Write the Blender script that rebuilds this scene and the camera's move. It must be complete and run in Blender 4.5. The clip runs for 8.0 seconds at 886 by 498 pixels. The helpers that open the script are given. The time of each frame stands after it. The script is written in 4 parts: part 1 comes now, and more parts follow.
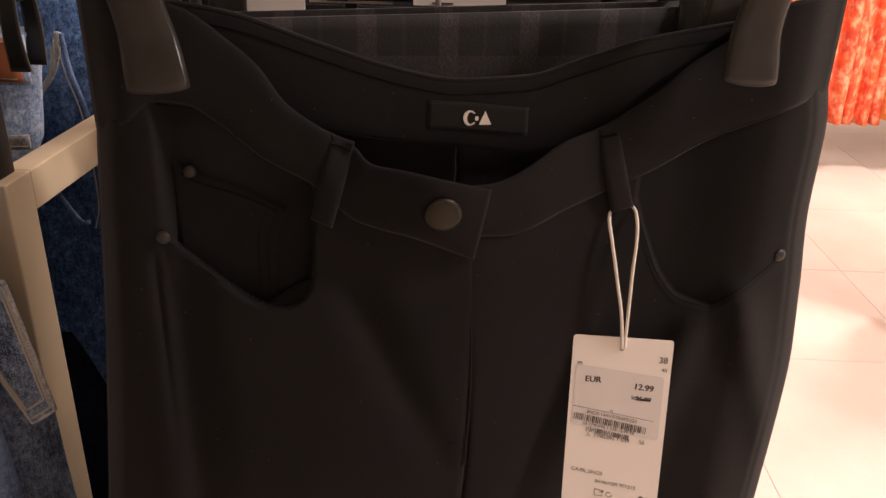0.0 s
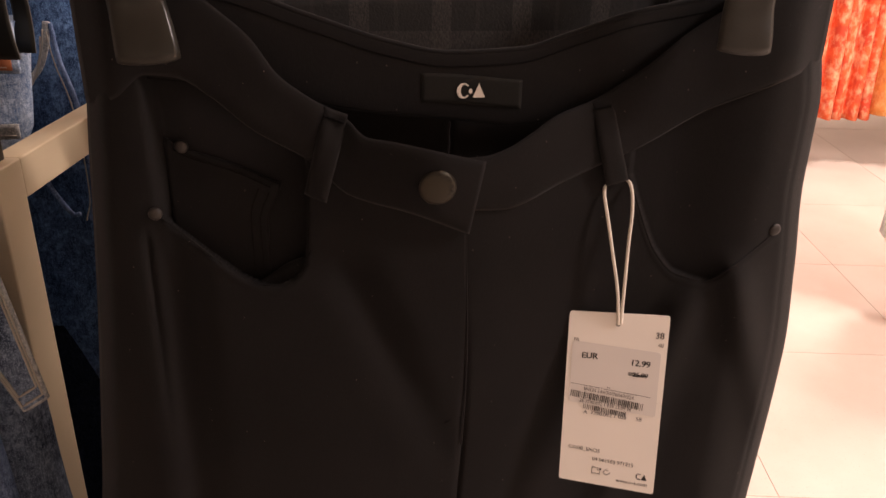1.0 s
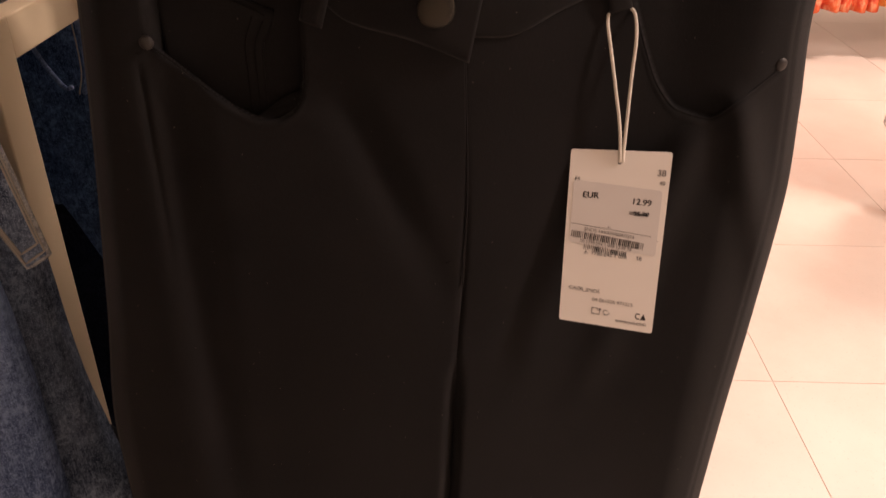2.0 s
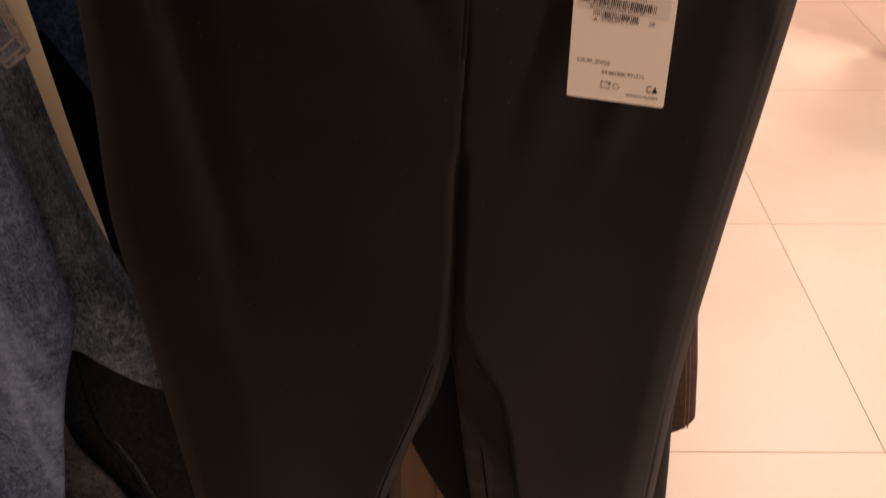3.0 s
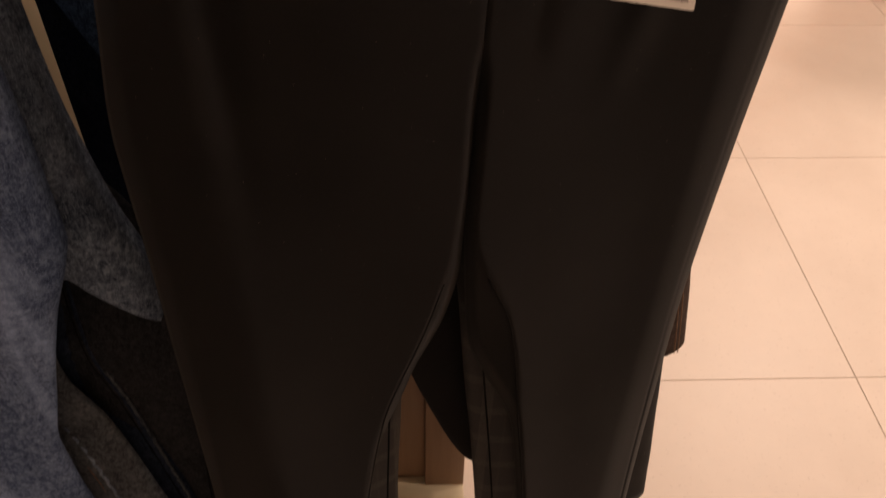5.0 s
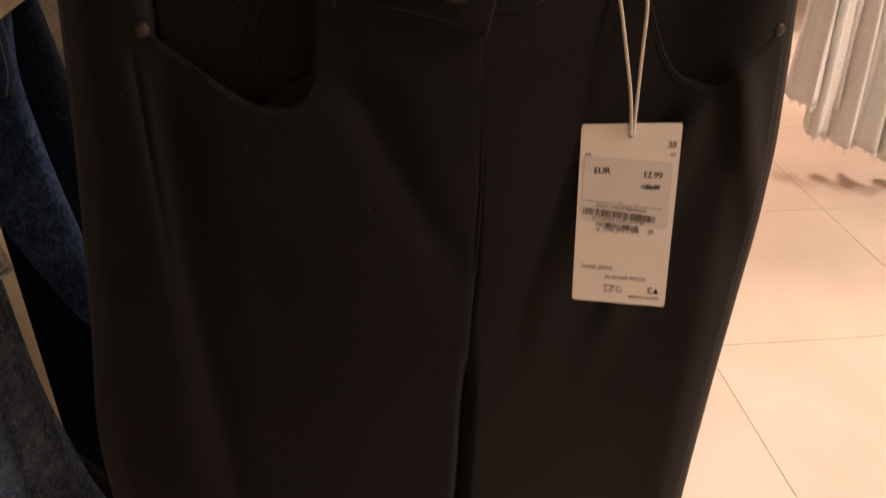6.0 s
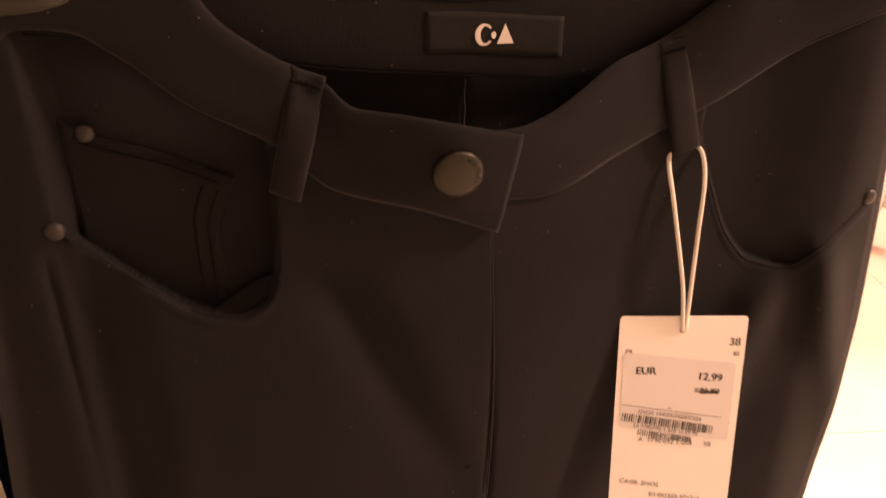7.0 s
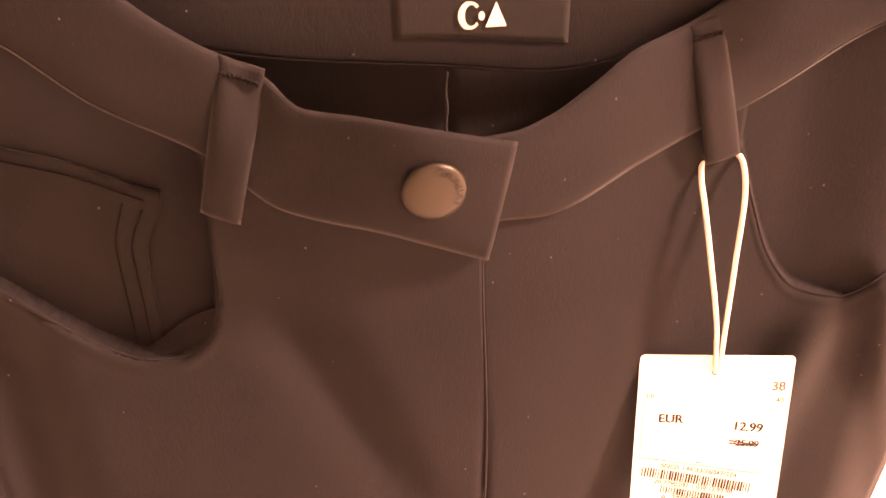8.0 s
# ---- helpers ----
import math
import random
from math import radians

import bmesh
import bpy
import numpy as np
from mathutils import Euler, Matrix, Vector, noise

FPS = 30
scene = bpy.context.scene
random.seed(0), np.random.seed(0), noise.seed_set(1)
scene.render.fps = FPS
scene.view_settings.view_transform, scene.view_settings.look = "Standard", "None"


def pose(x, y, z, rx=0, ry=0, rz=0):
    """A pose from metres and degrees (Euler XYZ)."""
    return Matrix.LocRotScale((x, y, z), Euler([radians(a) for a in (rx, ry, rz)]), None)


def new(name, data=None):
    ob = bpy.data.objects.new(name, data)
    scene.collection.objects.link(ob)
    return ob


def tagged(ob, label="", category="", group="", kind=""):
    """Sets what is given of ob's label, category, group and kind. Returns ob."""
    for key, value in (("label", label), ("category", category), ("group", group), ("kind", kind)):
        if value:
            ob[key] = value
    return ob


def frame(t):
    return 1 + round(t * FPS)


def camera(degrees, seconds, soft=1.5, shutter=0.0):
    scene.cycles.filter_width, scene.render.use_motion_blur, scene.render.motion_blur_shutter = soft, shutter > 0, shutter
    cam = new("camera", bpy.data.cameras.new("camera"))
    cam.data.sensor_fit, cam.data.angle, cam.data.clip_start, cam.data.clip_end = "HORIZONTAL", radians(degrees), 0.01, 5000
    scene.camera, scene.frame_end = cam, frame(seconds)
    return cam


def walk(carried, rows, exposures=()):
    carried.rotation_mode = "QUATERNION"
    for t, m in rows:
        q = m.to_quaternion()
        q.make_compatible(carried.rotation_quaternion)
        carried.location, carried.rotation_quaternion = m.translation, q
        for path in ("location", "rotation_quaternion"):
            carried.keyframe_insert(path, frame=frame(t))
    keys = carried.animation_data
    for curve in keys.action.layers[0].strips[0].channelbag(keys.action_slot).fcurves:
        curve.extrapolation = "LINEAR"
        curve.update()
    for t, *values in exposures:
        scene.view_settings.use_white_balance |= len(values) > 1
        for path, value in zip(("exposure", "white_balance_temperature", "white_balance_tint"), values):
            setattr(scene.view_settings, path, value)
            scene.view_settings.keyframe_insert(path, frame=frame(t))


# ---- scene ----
cam = camera(57.25, 8.0, soft=1.5, shutter=0.3)
# seconds, x, y, z, yaw, pitch, roll
ROWS = [
    (0.0, 0.0099, -0.3399, 1.1784, 2.352, -24.173, -1.425),
    (0.5, 0.0085, -0.3399, 1.1760, 1.977, -24.097, -1.364),
    (1.0, 0.0093, -0.3428, 1.1661, 1.651, -24.052, -1.100),
    (1.2, 0.0091, -0.3467, 1.1584, 1.529, -25.601, -0.958),
    (2.5, 0.0103, -0.3609, 1.1125, 1.093, -33.659, -0.196),
    (3.0, 0.0071, -0.3703, 1.0835, 0.481, -39.431, 0.327),
    (3.5, -0.0038, -0.3796, 1.0642, 0.126, -44.851, 0.151),
    (4.0, -0.0147, -0.3830, 1.0509, -0.406, -50.345, -0.125),
    (4.2, -0.0221, -0.3822, 1.0478, -0.940, -50.793, -0.414),
    (5.3, -0.0287, -0.3695, 1.0785, -2.804, -39.445, -1.158),
    (5.5, -0.0370, -0.3668, 1.0927, -4.474, -37.254, -0.846),
    (6.0, -0.0419, -0.3408, 1.1238, -6.043, -31.156, -0.565),
    (6.5, -0.0281, -0.3072, 1.1325, -5.217, -29.189, -0.372),
    (7.0, -0.0181, -0.2420, 1.1444, -3.232, -28.034, 0.023),
    (7.5, -0.0079, -0.2087, 1.1415, -2.273, -27.451, 0.188),
    (8.0, -0.0021, -0.1918, 1.1306, -1.525, -28.821, 0.620),
]
walk(cam, [(t, pose(x, y, z, 90 + pitch, roll, yaw)) for t, x, y, z, yaw, pitch, roll in ROWS],
     exposures=[(0.0, -0.72, 5900, 12), (2.5, -1.10, 6500, 16), (4.0, -1.42, 6900, 13), (5.5, -1.52, 6700, 10), (6.0, -1.27, 6800, 11), (6.5, -1.08, 7200, 21),
                (6.9, -0.45, 8000, 26), (7.3, 1.02, 8300, 42), (7.7, 1.92, 9100, 52), (8.0, 1.95, 9200, 53)])

# ---------------------------------------------------------------- light
world = bpy.data.worlds.new("world")
scene.world = world
world.use_nodes = True
world.node_tree.nodes["Background"].inputs[0].default_value = (0.9, 0.72, 0.55, 1)
world.node_tree.nodes["Background"].inputs[1].default_value = 0.025


def ceiling_lamp(x, y, size, watts, z=2.9):
    data = bpy.data.lights.new("ceiling_spot", "AREA")
    data.shape, data.size, data.energy, data.color = "DISK", size, watts, (1.0, 0.785, 0.665)
    ob = new("ceiling_spot", data)
    ob.location = (x, y, z)
    return ob


for lx, ly, ls, lw in ((1.6, 0.5, 0.5, 26), (1.9, 2.6, 0.5, 165), (2.8, -0.42, 0.5, 265), (-1.5, 0.3, 0.5, 14),
                       (0.2, 3.6, 0.5, 55), (2.2, 0.95, 0.5, 82)):
    ceiling_lamp(lx, ly, ls, lw)


# ---------------------------------------------------------------- materials
def material(name, colour, rough=0.6, metal=0.0):
    m = bpy.data.materials.new(name)
    m.use_nodes = True
    bsdf = m.node_tree.nodes["Principled BSDF"]
    bsdf.inputs["Base Color"].default_value = (*colour, 1)
    bsdf.inputs["Roughness"].default_value = rough
    bsdf.inputs["Metallic"].default_value = metal
    return m


def node(m, kind, **values):
    n = m.node_tree.nodes.new(kind)
    for key, value in values.items():
        n.inputs[key].default_value = value
    return n


def wire(m, a, b):
    m.node_tree.links.new(a, b)


def coords(m, sx=1.0, sy=1.0, sz=1.0):
    tc = node(m, "ShaderNodeTexCoord")
    mp = node(m, "ShaderNodeMapping")
    mp.inputs["Scale"].default_value = (sx, sy, sz)
    wire(m, tc.outputs["Object"], mp.inputs["Vector"])
    return mp.outputs["Vector"]


def noise_tex(m, scale, vec=None, detail=4.0, rough=0.6):
    n = node(m, "ShaderNodeTexNoise", Scale=scale, Detail=detail, Roughness=rough)
    wire(m, vec if vec is not None else coords(m), n.inputs["Vector"])
    return n.outputs["Fac"]


def ramp(m, fac, stops):
    r = m.node_tree.nodes.new("ShaderNodeValToRGB")
    els = r.color_ramp.elements
    while len(els) < len(stops):
        els.new(0.5)
    for e, (p, c) in zip(els, stops):
        e.position, e.color = p, (*c, 1)
    wire(m, fac, r.inputs["Fac"])
    return r.outputs["Color"]


def mix(m, fac, a, b, mode="MIX"):
    n = m.node_tree.nodes.new("ShaderNodeMix")
    n.data_type, n.blend_type = "RGBA", mode
    for sock, v in ((n.inputs[0], fac), (n.inputs[6], a), (n.inputs[7], b)):
        if isinstance(v, (int, float)):
            sock.default_value = v
        elif isinstance(v, tuple):
            sock.default_value = (*v, 1)
        else:
            wire(m, v, sock)
    return n.outputs[2]


def math_node(m, op, a, b=0.0):
    n = m.node_tree.nodes.new("ShaderNodeMath")
    n.operation = op
    for sock, v in ((n.inputs[0], a), (n.inputs[1], b)):
        if isinstance(v, (int, float)):
            sock.default_value = v
        else:
            wire(m, v, sock)
    return n.outputs[0]


def finish(m, colour=None, height=None, strength=0.3, distance=0.001, rough=None):
    bsdf = m.node_tree.nodes["Principled BSDF"]
    if colour is not None:
        wire(m, colour, bsdf.inputs["Base Color"])
    if rough is not None:
        wire(m, rough, bsdf.inputs["Roughness"])
    if height is not None:
        b = node(m, "ShaderNodeBump", Strength=strength, Distance=distance)
        wire(m, height, b.inputs["Height"])
        wire(m, b.outputs["Normal"], bsdf.inputs["Normal"])
    return m


def lint(m, colour, scale=230.0, amount=0.11, tint=(0.11, 0.095, 0.085)):
    """Specks of lint that lie on the cloth."""
    v = node(m, "ShaderNodeTexVoronoi", Scale=scale)
    wire(m, coords(m), v.inputs["Vector"])
    near = math_node(m, "LESS_THAN", v.outputs["Distance"], 0.075)
    sep = node(m, "ShaderNodeSeparateColor")
    wire(m, v.outputs["Color"], sep.inputs[0])
    some = math_node(m, "LESS_THAN", sep.outputs[0], amount)
    return mix(m, math_node(m, "MULTIPLY", near, some), colour, tint)


def cloth_black(name, base):
    m = material(name, base, 0.82)
    vec = coords(m)
    big = noise_tex(m, 9.0, vec, 3)
    fine = noise_tex(m, 700.0, vec, 2)
    c = ramp(m, big, ((0.3, tuple(v * 0.8 for v in base)), (0.7, tuple(v * 1.25 for v in base))))
    c = mix(m, math_node(m, "MULTIPLY", fine, 0.5), c, tuple(v * 1.9 for v in base))
    c = lint(m, c)
    c = lint(m, c, 520.0, 0.05, (0.07, 0.06, 0.055))
    twill = noise_tex(m, 2400.0, coords(m, 1, 1, 0.16), 2)
    cloud = noise_tex(m, 45.0, vec, 4)
    h = math_node(m, "ADD", math_node(m, "ADD", twill, fine), math_node(m, "MULTIPLY", cloud, 0.10))
    bsdf = m.node_tree.nodes["Principled BSDF"]
    bsdf.inputs["Sheen Weight"].default_value = 0.05
    bsdf.inputs["Sheen Roughness"].default_value = 0.45
    bsdf.inputs["Specular IOR Level"].default_value = 0.06
    return finish(m, c, h, 0.20, 0.0003)


BLACK = cloth_black("black_twill", (0.0080, 0.0075, 0.0076))
BLACK_LINING = cloth_black("black_lining", (0.0120, 0.0108, 0.0104))


def plaid_cloth():
    base = (0.0075, 0.0075, 0.008)
    m = material("charcoal_check", base, 0.85)
    tc = node(m, "ShaderNodeTexCoord")
    sep = node(m, "ShaderNodeSeparateXYZ")
    wire(m, tc.outputs["Object"], sep.inputs[0])

    def band(sock, period, low, high):
        s = math_node(m, "FRACT", math_node(m, "DIVIDE", math_node(m, "ADD", sock, 10.0), period))
        return math_node(m, "MULTIPLY", math_node(m, "GREATER_THAN", s, low), math_node(m, "LESS_THAN", s, high))

    a = band(sep.outputs[0], 0.040, 0.1, 0.34)
    b = band(sep.outputs[2], 0.046, 0.1, 0.34)
    line = band(sep.outputs[0], 0.040, 0.64, 0.69)
    hatch = ramp(m, noise_tex(m, 1300.0, coords(m, 1, 1, 0.5), 2), ((0.42, (0.25, 0.25, 0.25)), (0.60, (1, 1, 1))))
    c = mix(m, math_node(m, "MULTIPLY", a, hatch), base, (0.046, 0.043, 0.041))
    c = mix(m, math_node(m, "MULTIPLY", math_node(m, "MULTIPLY", b, hatch), 0.7), c, (0.058, 0.054, 0.051))
    c = mix(m, math_node(m, "MULTIPLY", line, 0.14), c, (0.07, 0.065, 0.06))
    weave = noise_tex(m, 900.0, coords(m), 2)
    c = mix(m, math_node(m, "MULTIPLY", weave, 0.5), c, (0.03, 0.029, 0.029))
    return finish(m, c, weave, 0.4, 0.0005)


PLAID = plaid_cloth()


def denim(name, dark, light, wash=0.5, scale=7.0, crease=0.0):
    m = material(name, dark, 0.9)
    vec = coords(m)
    blot = noise_tex(m, scale, vec, 6, 0.7)
    mottle = noise_tex(m, 85.0, vec, 4, 0.7)
    streak = noise_tex(m, 520.0, coords(m, 1, 1, 0.10), 3)
    grain = noise_tex(m, 1100.0, vec, 2)
    mid = tuple(d * (1 - wash) + l * wash for d, l in zip(dark, light))
    weave = noise_tex(m, 240.0, coords(m, 1, 1, 0.7), 3, 0.75)
    both = math_node(m, "ADD", math_node(m, "ADD", math_node(m, "MULTIPLY", blot, 0.40), math_node(m, "MULTIPLY", mottle, 0.22)), math_node(m, "MULTIPLY", weave, 0.38))
    c = ramp(m, both, ((0.41, dark), (0.50, mid), (0.59, light)))
    c = mix(m, math_node(m, "MULTIPLY", streak, 0.38 if max(dark) < 0.4 else 0.2), c, tuple(v * 0.4 for v in dark))
    speck = noise_tex(m, 260.0, vec, 3, 0.75)
    c = mix(m, math_node(m, "MULTIPLY", ramp(m, speck, ((0.50, (0, 0, 0)), (0.58, (1, 1, 1)))), 0.50), c, tuple(v * 0.6 for v in dark))
    c = mix(m, math_node(m, "MULTIPLY", ramp(m, grain, ((0.52, (0, 0, 0)), (0.66, (1, 1, 1)))), 0.45), c, tuple(min(1, v * 1.3) for v in light))
    slub = noise_tex(m, 900.0, coords(m, 1, 1, 0.06), 2)
    pale = math_node(m, "MULTIPLY", ramp(m, slub, ((0.54, (0, 0, 0)), (0.68, (1, 1, 1)))), 0.22)
    c = mix(m, pale, c, tuple(min(1, v * 1.4) for v in light))
    if crease:
        rub = noise_tex(m, 9.0, coords(m, 1.6, 1.0, 0.45), 3, 0.5)
        line = ramp(m, rub, ((0.43, (0, 0, 0)), (0.50, (1, 1, 1)), (0.57, (0, 0, 0))))
        worn = math_node(m, "MULTIPLY", math_node(m, "MULTIPLY", line, mottle), crease * 1.6)
        c = mix(m, worn, c, tuple(min(1, v * 1.8) for v in light))
    m.node_tree.nodes["Principled BSDF"].inputs["Specular IOR Level"].default_value = 0.045
    return finish(m, c, math_node(m, "ADD", math_node(m, "ADD", streak, grain), mottle), 0.6, 0.0008)


DENIM_WASHED = denim("washed_blue_denim", (0.028, 0.049, 0.112), (0.22, 0.31, 0.51), 0.42, 9.0, 0.40)
DENIM_GREY = denim("grey_blue_denim", (0.014, 0.026, 0.054), (0.29, 0.37, 0.50), 0.31, 22.0, 0.12)
DENIM_FADED = denim("faded_grey_denim", (0.20, 0.22, 0.24), (0.52, 0.53, 0.52), 0.5, 20.0)
DENIM_NAVY = denim("blue_black_denim", (0.007, 0.012, 0.026), (0.045, 0.062, 0.105), 0.4)
DENIM_PALE = denim("pale_blue_denim", (0.12, 0.20, 0.38), (0.56, 0.66, 0.80), 0.5, 30.0)
DENIM_DARK = denim("dark_blue_denim", (0.009, 0.024, 0.072), (0.15, 0.26, 0.48), 0.32, 14.0)
DENIM_BLACK = denim("black_grey_denim", (0.012, 0.013, 0.016), (0.055, 0.058, 0.066), 0.4)
DENIM_CHAR = denim("charcoal_denim", (0.026, 0.031, 0.040), (0.130, 0.148, 0.172), 0.42, 24.0)
DENIM_BROWN = denim("brown_black_denim", (0.03, 0.022, 0.019), (0.09, 0.065, 0.055), 0.45)
BEIGE = denim("beige_cotton", (0.34, 0.27, 0.21), (0.46, 0.38, 0.31), 0.5, 6.0)
DENIM_WHITE = denim("bleached_pale_denim", (0.72, 0.74, 0.74), (0.88, 0.87, 0.84), 0.6, 3.0)
STITCH = material("pale_stitching", (0.36, 0.34, 0.30), 0.8)
STITCH_RUST = material("rust_stitching", (0.14, 0.075, 0.04), 0.8)
STITCH_DARK = finish(material("black_stitching", (0.0045, 0.0042, 0.0040), 0.95))
STITCH_DARK.node_tree.nodes["Principled BSDF"].inputs["Specular IOR Level"].default_value = 0.1


def print_cloth(name, base, deep, pale):
    m = material(name, base, 0.8)
    vec = coords(m)
    c = ramp(m, noise_tex(m, 14.0, vec, 3), ((0.38, deep), (0.55, base)))
    spots = noise_tex(m, 30.0, coords(m, 1, 1, 0.7), 3)
    soft = ramp(m, spots, ((0.46, (0, 0, 0)), (0.72, (1, 1, 1))))
    c = mix(m, soft, c, pale)
    return finish(m, c, noise_tex(m, 60.0, vec, 3), 0.4, 0.003)


RED_PRINT = print_cloth("red_printed_crepe", (0.74, 0.12, 0.03), (0.58, 0.06, 0.02), (0.82, 0.46, 0.26))
ORANGE_PRINT = print_cloth("orange_printed_crepe", (0.72, 0.28, 0.06), (0.60, 0.18, 0.04), (0.78, 0.42, 0.16))


def tile_material():
    m = material("beige_floor_tile", (0.6, 0.5, 0.42), 0.42)
    vec = coords(m)
    info = node(m, "ShaderNodeObjectInfo")
    cloud = noise_tex(m, 3.2, vec, 5, 0.6)
    c = ramp(m, cloud, ((0.3, (0.57, 0.475, 0.40)), (0.7, (0.66, 0.565, 0.485))))
    speck = noise_tex(m, 160.0, vec, 2)
    c = mix(m, math_node(m, "MULTIPLY", math_node(m, "GREATER_THAN", speck, 0.66), 0.3), c, (0.42, 0.33, 0.27))
    c = mix(m, math_node(m, "MULTIPLY", info.outputs["Random"], 0.14), c, (0.52, 0.43, 0.36))
    rough = math_node(m, "ADD", math_node(m, "MULTIPLY", cloud, 0.25), 0.28)
    return finish(m, c, speck, 0.05, 0.0005, rough)


TILE = tile_material()
GROUT = finish(material("brown_grout", (0.47, 0.38, 0.31), 0.9))


def painted(name, base, rough=0.5, vary=0.08):
    m = material(name, base, rough)
    n = noise_tex(m, 6.0, coords(m), 4)
    c = ramp(m, n, ((0.3, tuple(v * (1 - vary) for v in base)), (0.7, tuple(min(1, v * (1 + vary)) for v in base))))
    return finish(m, c, noise_tex(m, 300.0, coords(m), 2), 0.06, 0.0005)


CREAM = painted("cream_lacquer", (0.62, 0.515, 0.345), 0.45)


def wood_material():
    m = material("dark_rack_wood", (0.25, 0.14, 0.08), 0.5)
    g = noise_tex(m, 40.0, coords(m, 1, 1, 0.06), 5)
    return finish(m, ramp(m, g, ((0.3, (0.20, 0.11, 0.06)), (0.7, (0.31, 0.19, 0.115)))), g, 0.1, 0.0005)


# grained brown for column and panel, darker than the rack's cream parts
WOOD = wood_material()
WALL = painted("white_wall_paint", (0.72, 0.68, 0.62), 0.8)
PLASTIC = painted("black_plastic", (0.015, 0.014, 0.011), 0.30, 0.3)
PLASTIC.node_tree.nodes["Principled BSDF"].inputs["Specular IOR Level"].default_value = 0.32
METAL_BLACK = material("black_metal", (0.015, 0.015, 0.015), 0.4, 0.6)
CHROME = material("brushed_steel", (0.55, 0.54, 0.52), 0.3, 1.0)
BUTTON = painted("gunmetal_button", (0.031, 0.028, 0.021), 0.4, 0.18)
BUTTON.node_tree.nodes["Principled BSDF"].inputs["Metallic"].default_value = 0.8
RIVET = material("gunmetal_rivet", (0.024, 0.021, 0.019), 0.55, 0.4)
PAPER = painted("white_card", (0.84, 0.81, 0.76), 0.65, 0.02)
STICKER = painted("grey_paper_sticker", (0.70, 0.68, 0.66), 0.5, 0.02)
INK = material("black_ink", (0.012, 0.011, 0.012), 0.7)
INK_GREY = material("grey_ink", (0.09, 0.085, 0.085), 0.7)
CORD = painted("white_cotton_cord", (0.72, 0.68, 0.60), 0.85)
LABEL = cloth_black("black_satin_label", (0.0115, 0.0115, 0.0108))
LOGO = painted("ivory_thread", (0.62, 0.58, 0.52), 0.8)
LEATHER = painted("tan_leather", (0.34, 0.115, 0.045), 0.6, 0.25)


# ---------------------------------------------------------------- building helpers
def curve(*pts):
    """A smooth function through a few (x, y) pairs."""
    xs, ys = np.array([p[0] for p in pts], float), np.array([p[1] for p in pts], float)
    d = np.diff(ys) / np.diff(xs)
    k = np.concatenate(([d[0]], [2 * a * b / (a + b) if a * b > 0 else 0.0 for a, b in zip(d[:-1], d[1:])], [d[-1]]))

    def f(x):
        if x <= xs[0]:
            return ys[0] + k[0] * (x - xs[0]) * 0.3
        if x >= xs[-1]:
            return ys[-1] + k[-1] * (x - xs[-1]) * 0.3
        i = int(np.searchsorted(xs, x) - 1)
        h = xs[i + 1] - xs[i]
        s = (x - xs[i]) / h
        return ((1 + 2 * s) * (1 - s) ** 2 * ys[i] + s * (1 - s) ** 2 * h * k[i]
                + s * s * (3 - 2 * s) * ys[i + 1] + s * s * (s - 1) * h * k[i + 1])

    return f


def smooth(a, b, x):
    s = min(1.0, max(0.0, (x - a) / (b - a)))
    return s * s * (3 - 2 * s)


def link(name, me, mat, parent=None, label="", rounded=True):
    me.materials.append(mat)
    if rounded:
        for p in me.polygons:
            p.use_smooth = True
    ob = new(name, me)
    if parent is not None:
        ob.parent = parent
    if label:
        ob["label"] = label
    return ob


def part(name, bm, mat, parent=None, label="", rounded=True):
    me = bpy.data.meshes.new(name)
    bm.normal_update()
    bm.to_mesh(me)
    bm.free()
    return link(name, me, mat, parent, label, rounded)


def sheet(name, fn, us, vs, mat, parent=None, label="", thick=0.0, closed=False):
    """A grid of points fn(u, v), as cloth with a thickness."""
    verts = [tuple(fn(u, v)) for v in vs for u in us]
    n, faces = len(us), []
    for j in range(len(vs) - 1):
        for i in range(n - 1 if not closed else n):
            k = (i + 1) % n
            faces.append((j * n + i, j * n + k, (j + 1) * n + k, (j + 1) * n + i))
    me = bpy.data.meshes.new(name)
    me.from_pydata(verts, [], faces)
    ob = link(name, me, mat, parent, label)
    if thick:
        mod = ob.modifiers.new("thickness", "SOLIDIFY")
        mod.thickness, mod.offset = thick, 0.0
    return ob


def box(bm, x0, y0, z0, x1, y1, z1, bevel=0.0):
    m = Matrix.Translation(((x0 + x1) / 2, (y0 + y1) / 2, (z0 + z1) / 2)) @ Matrix.Diagonal((x1 - x0, y1 - y0, z1 - z0, 1))
    g = bmesh.ops.create_cube(bm, size=1, matrix=m)
    if bevel:
        edges = list({e for v in g["verts"] for e in v.link_edges})
        bmesh.ops.bevel(bm, geom=edges, offset=bevel, segments=2, affect="EDGES", profile=0.7)
    return bm


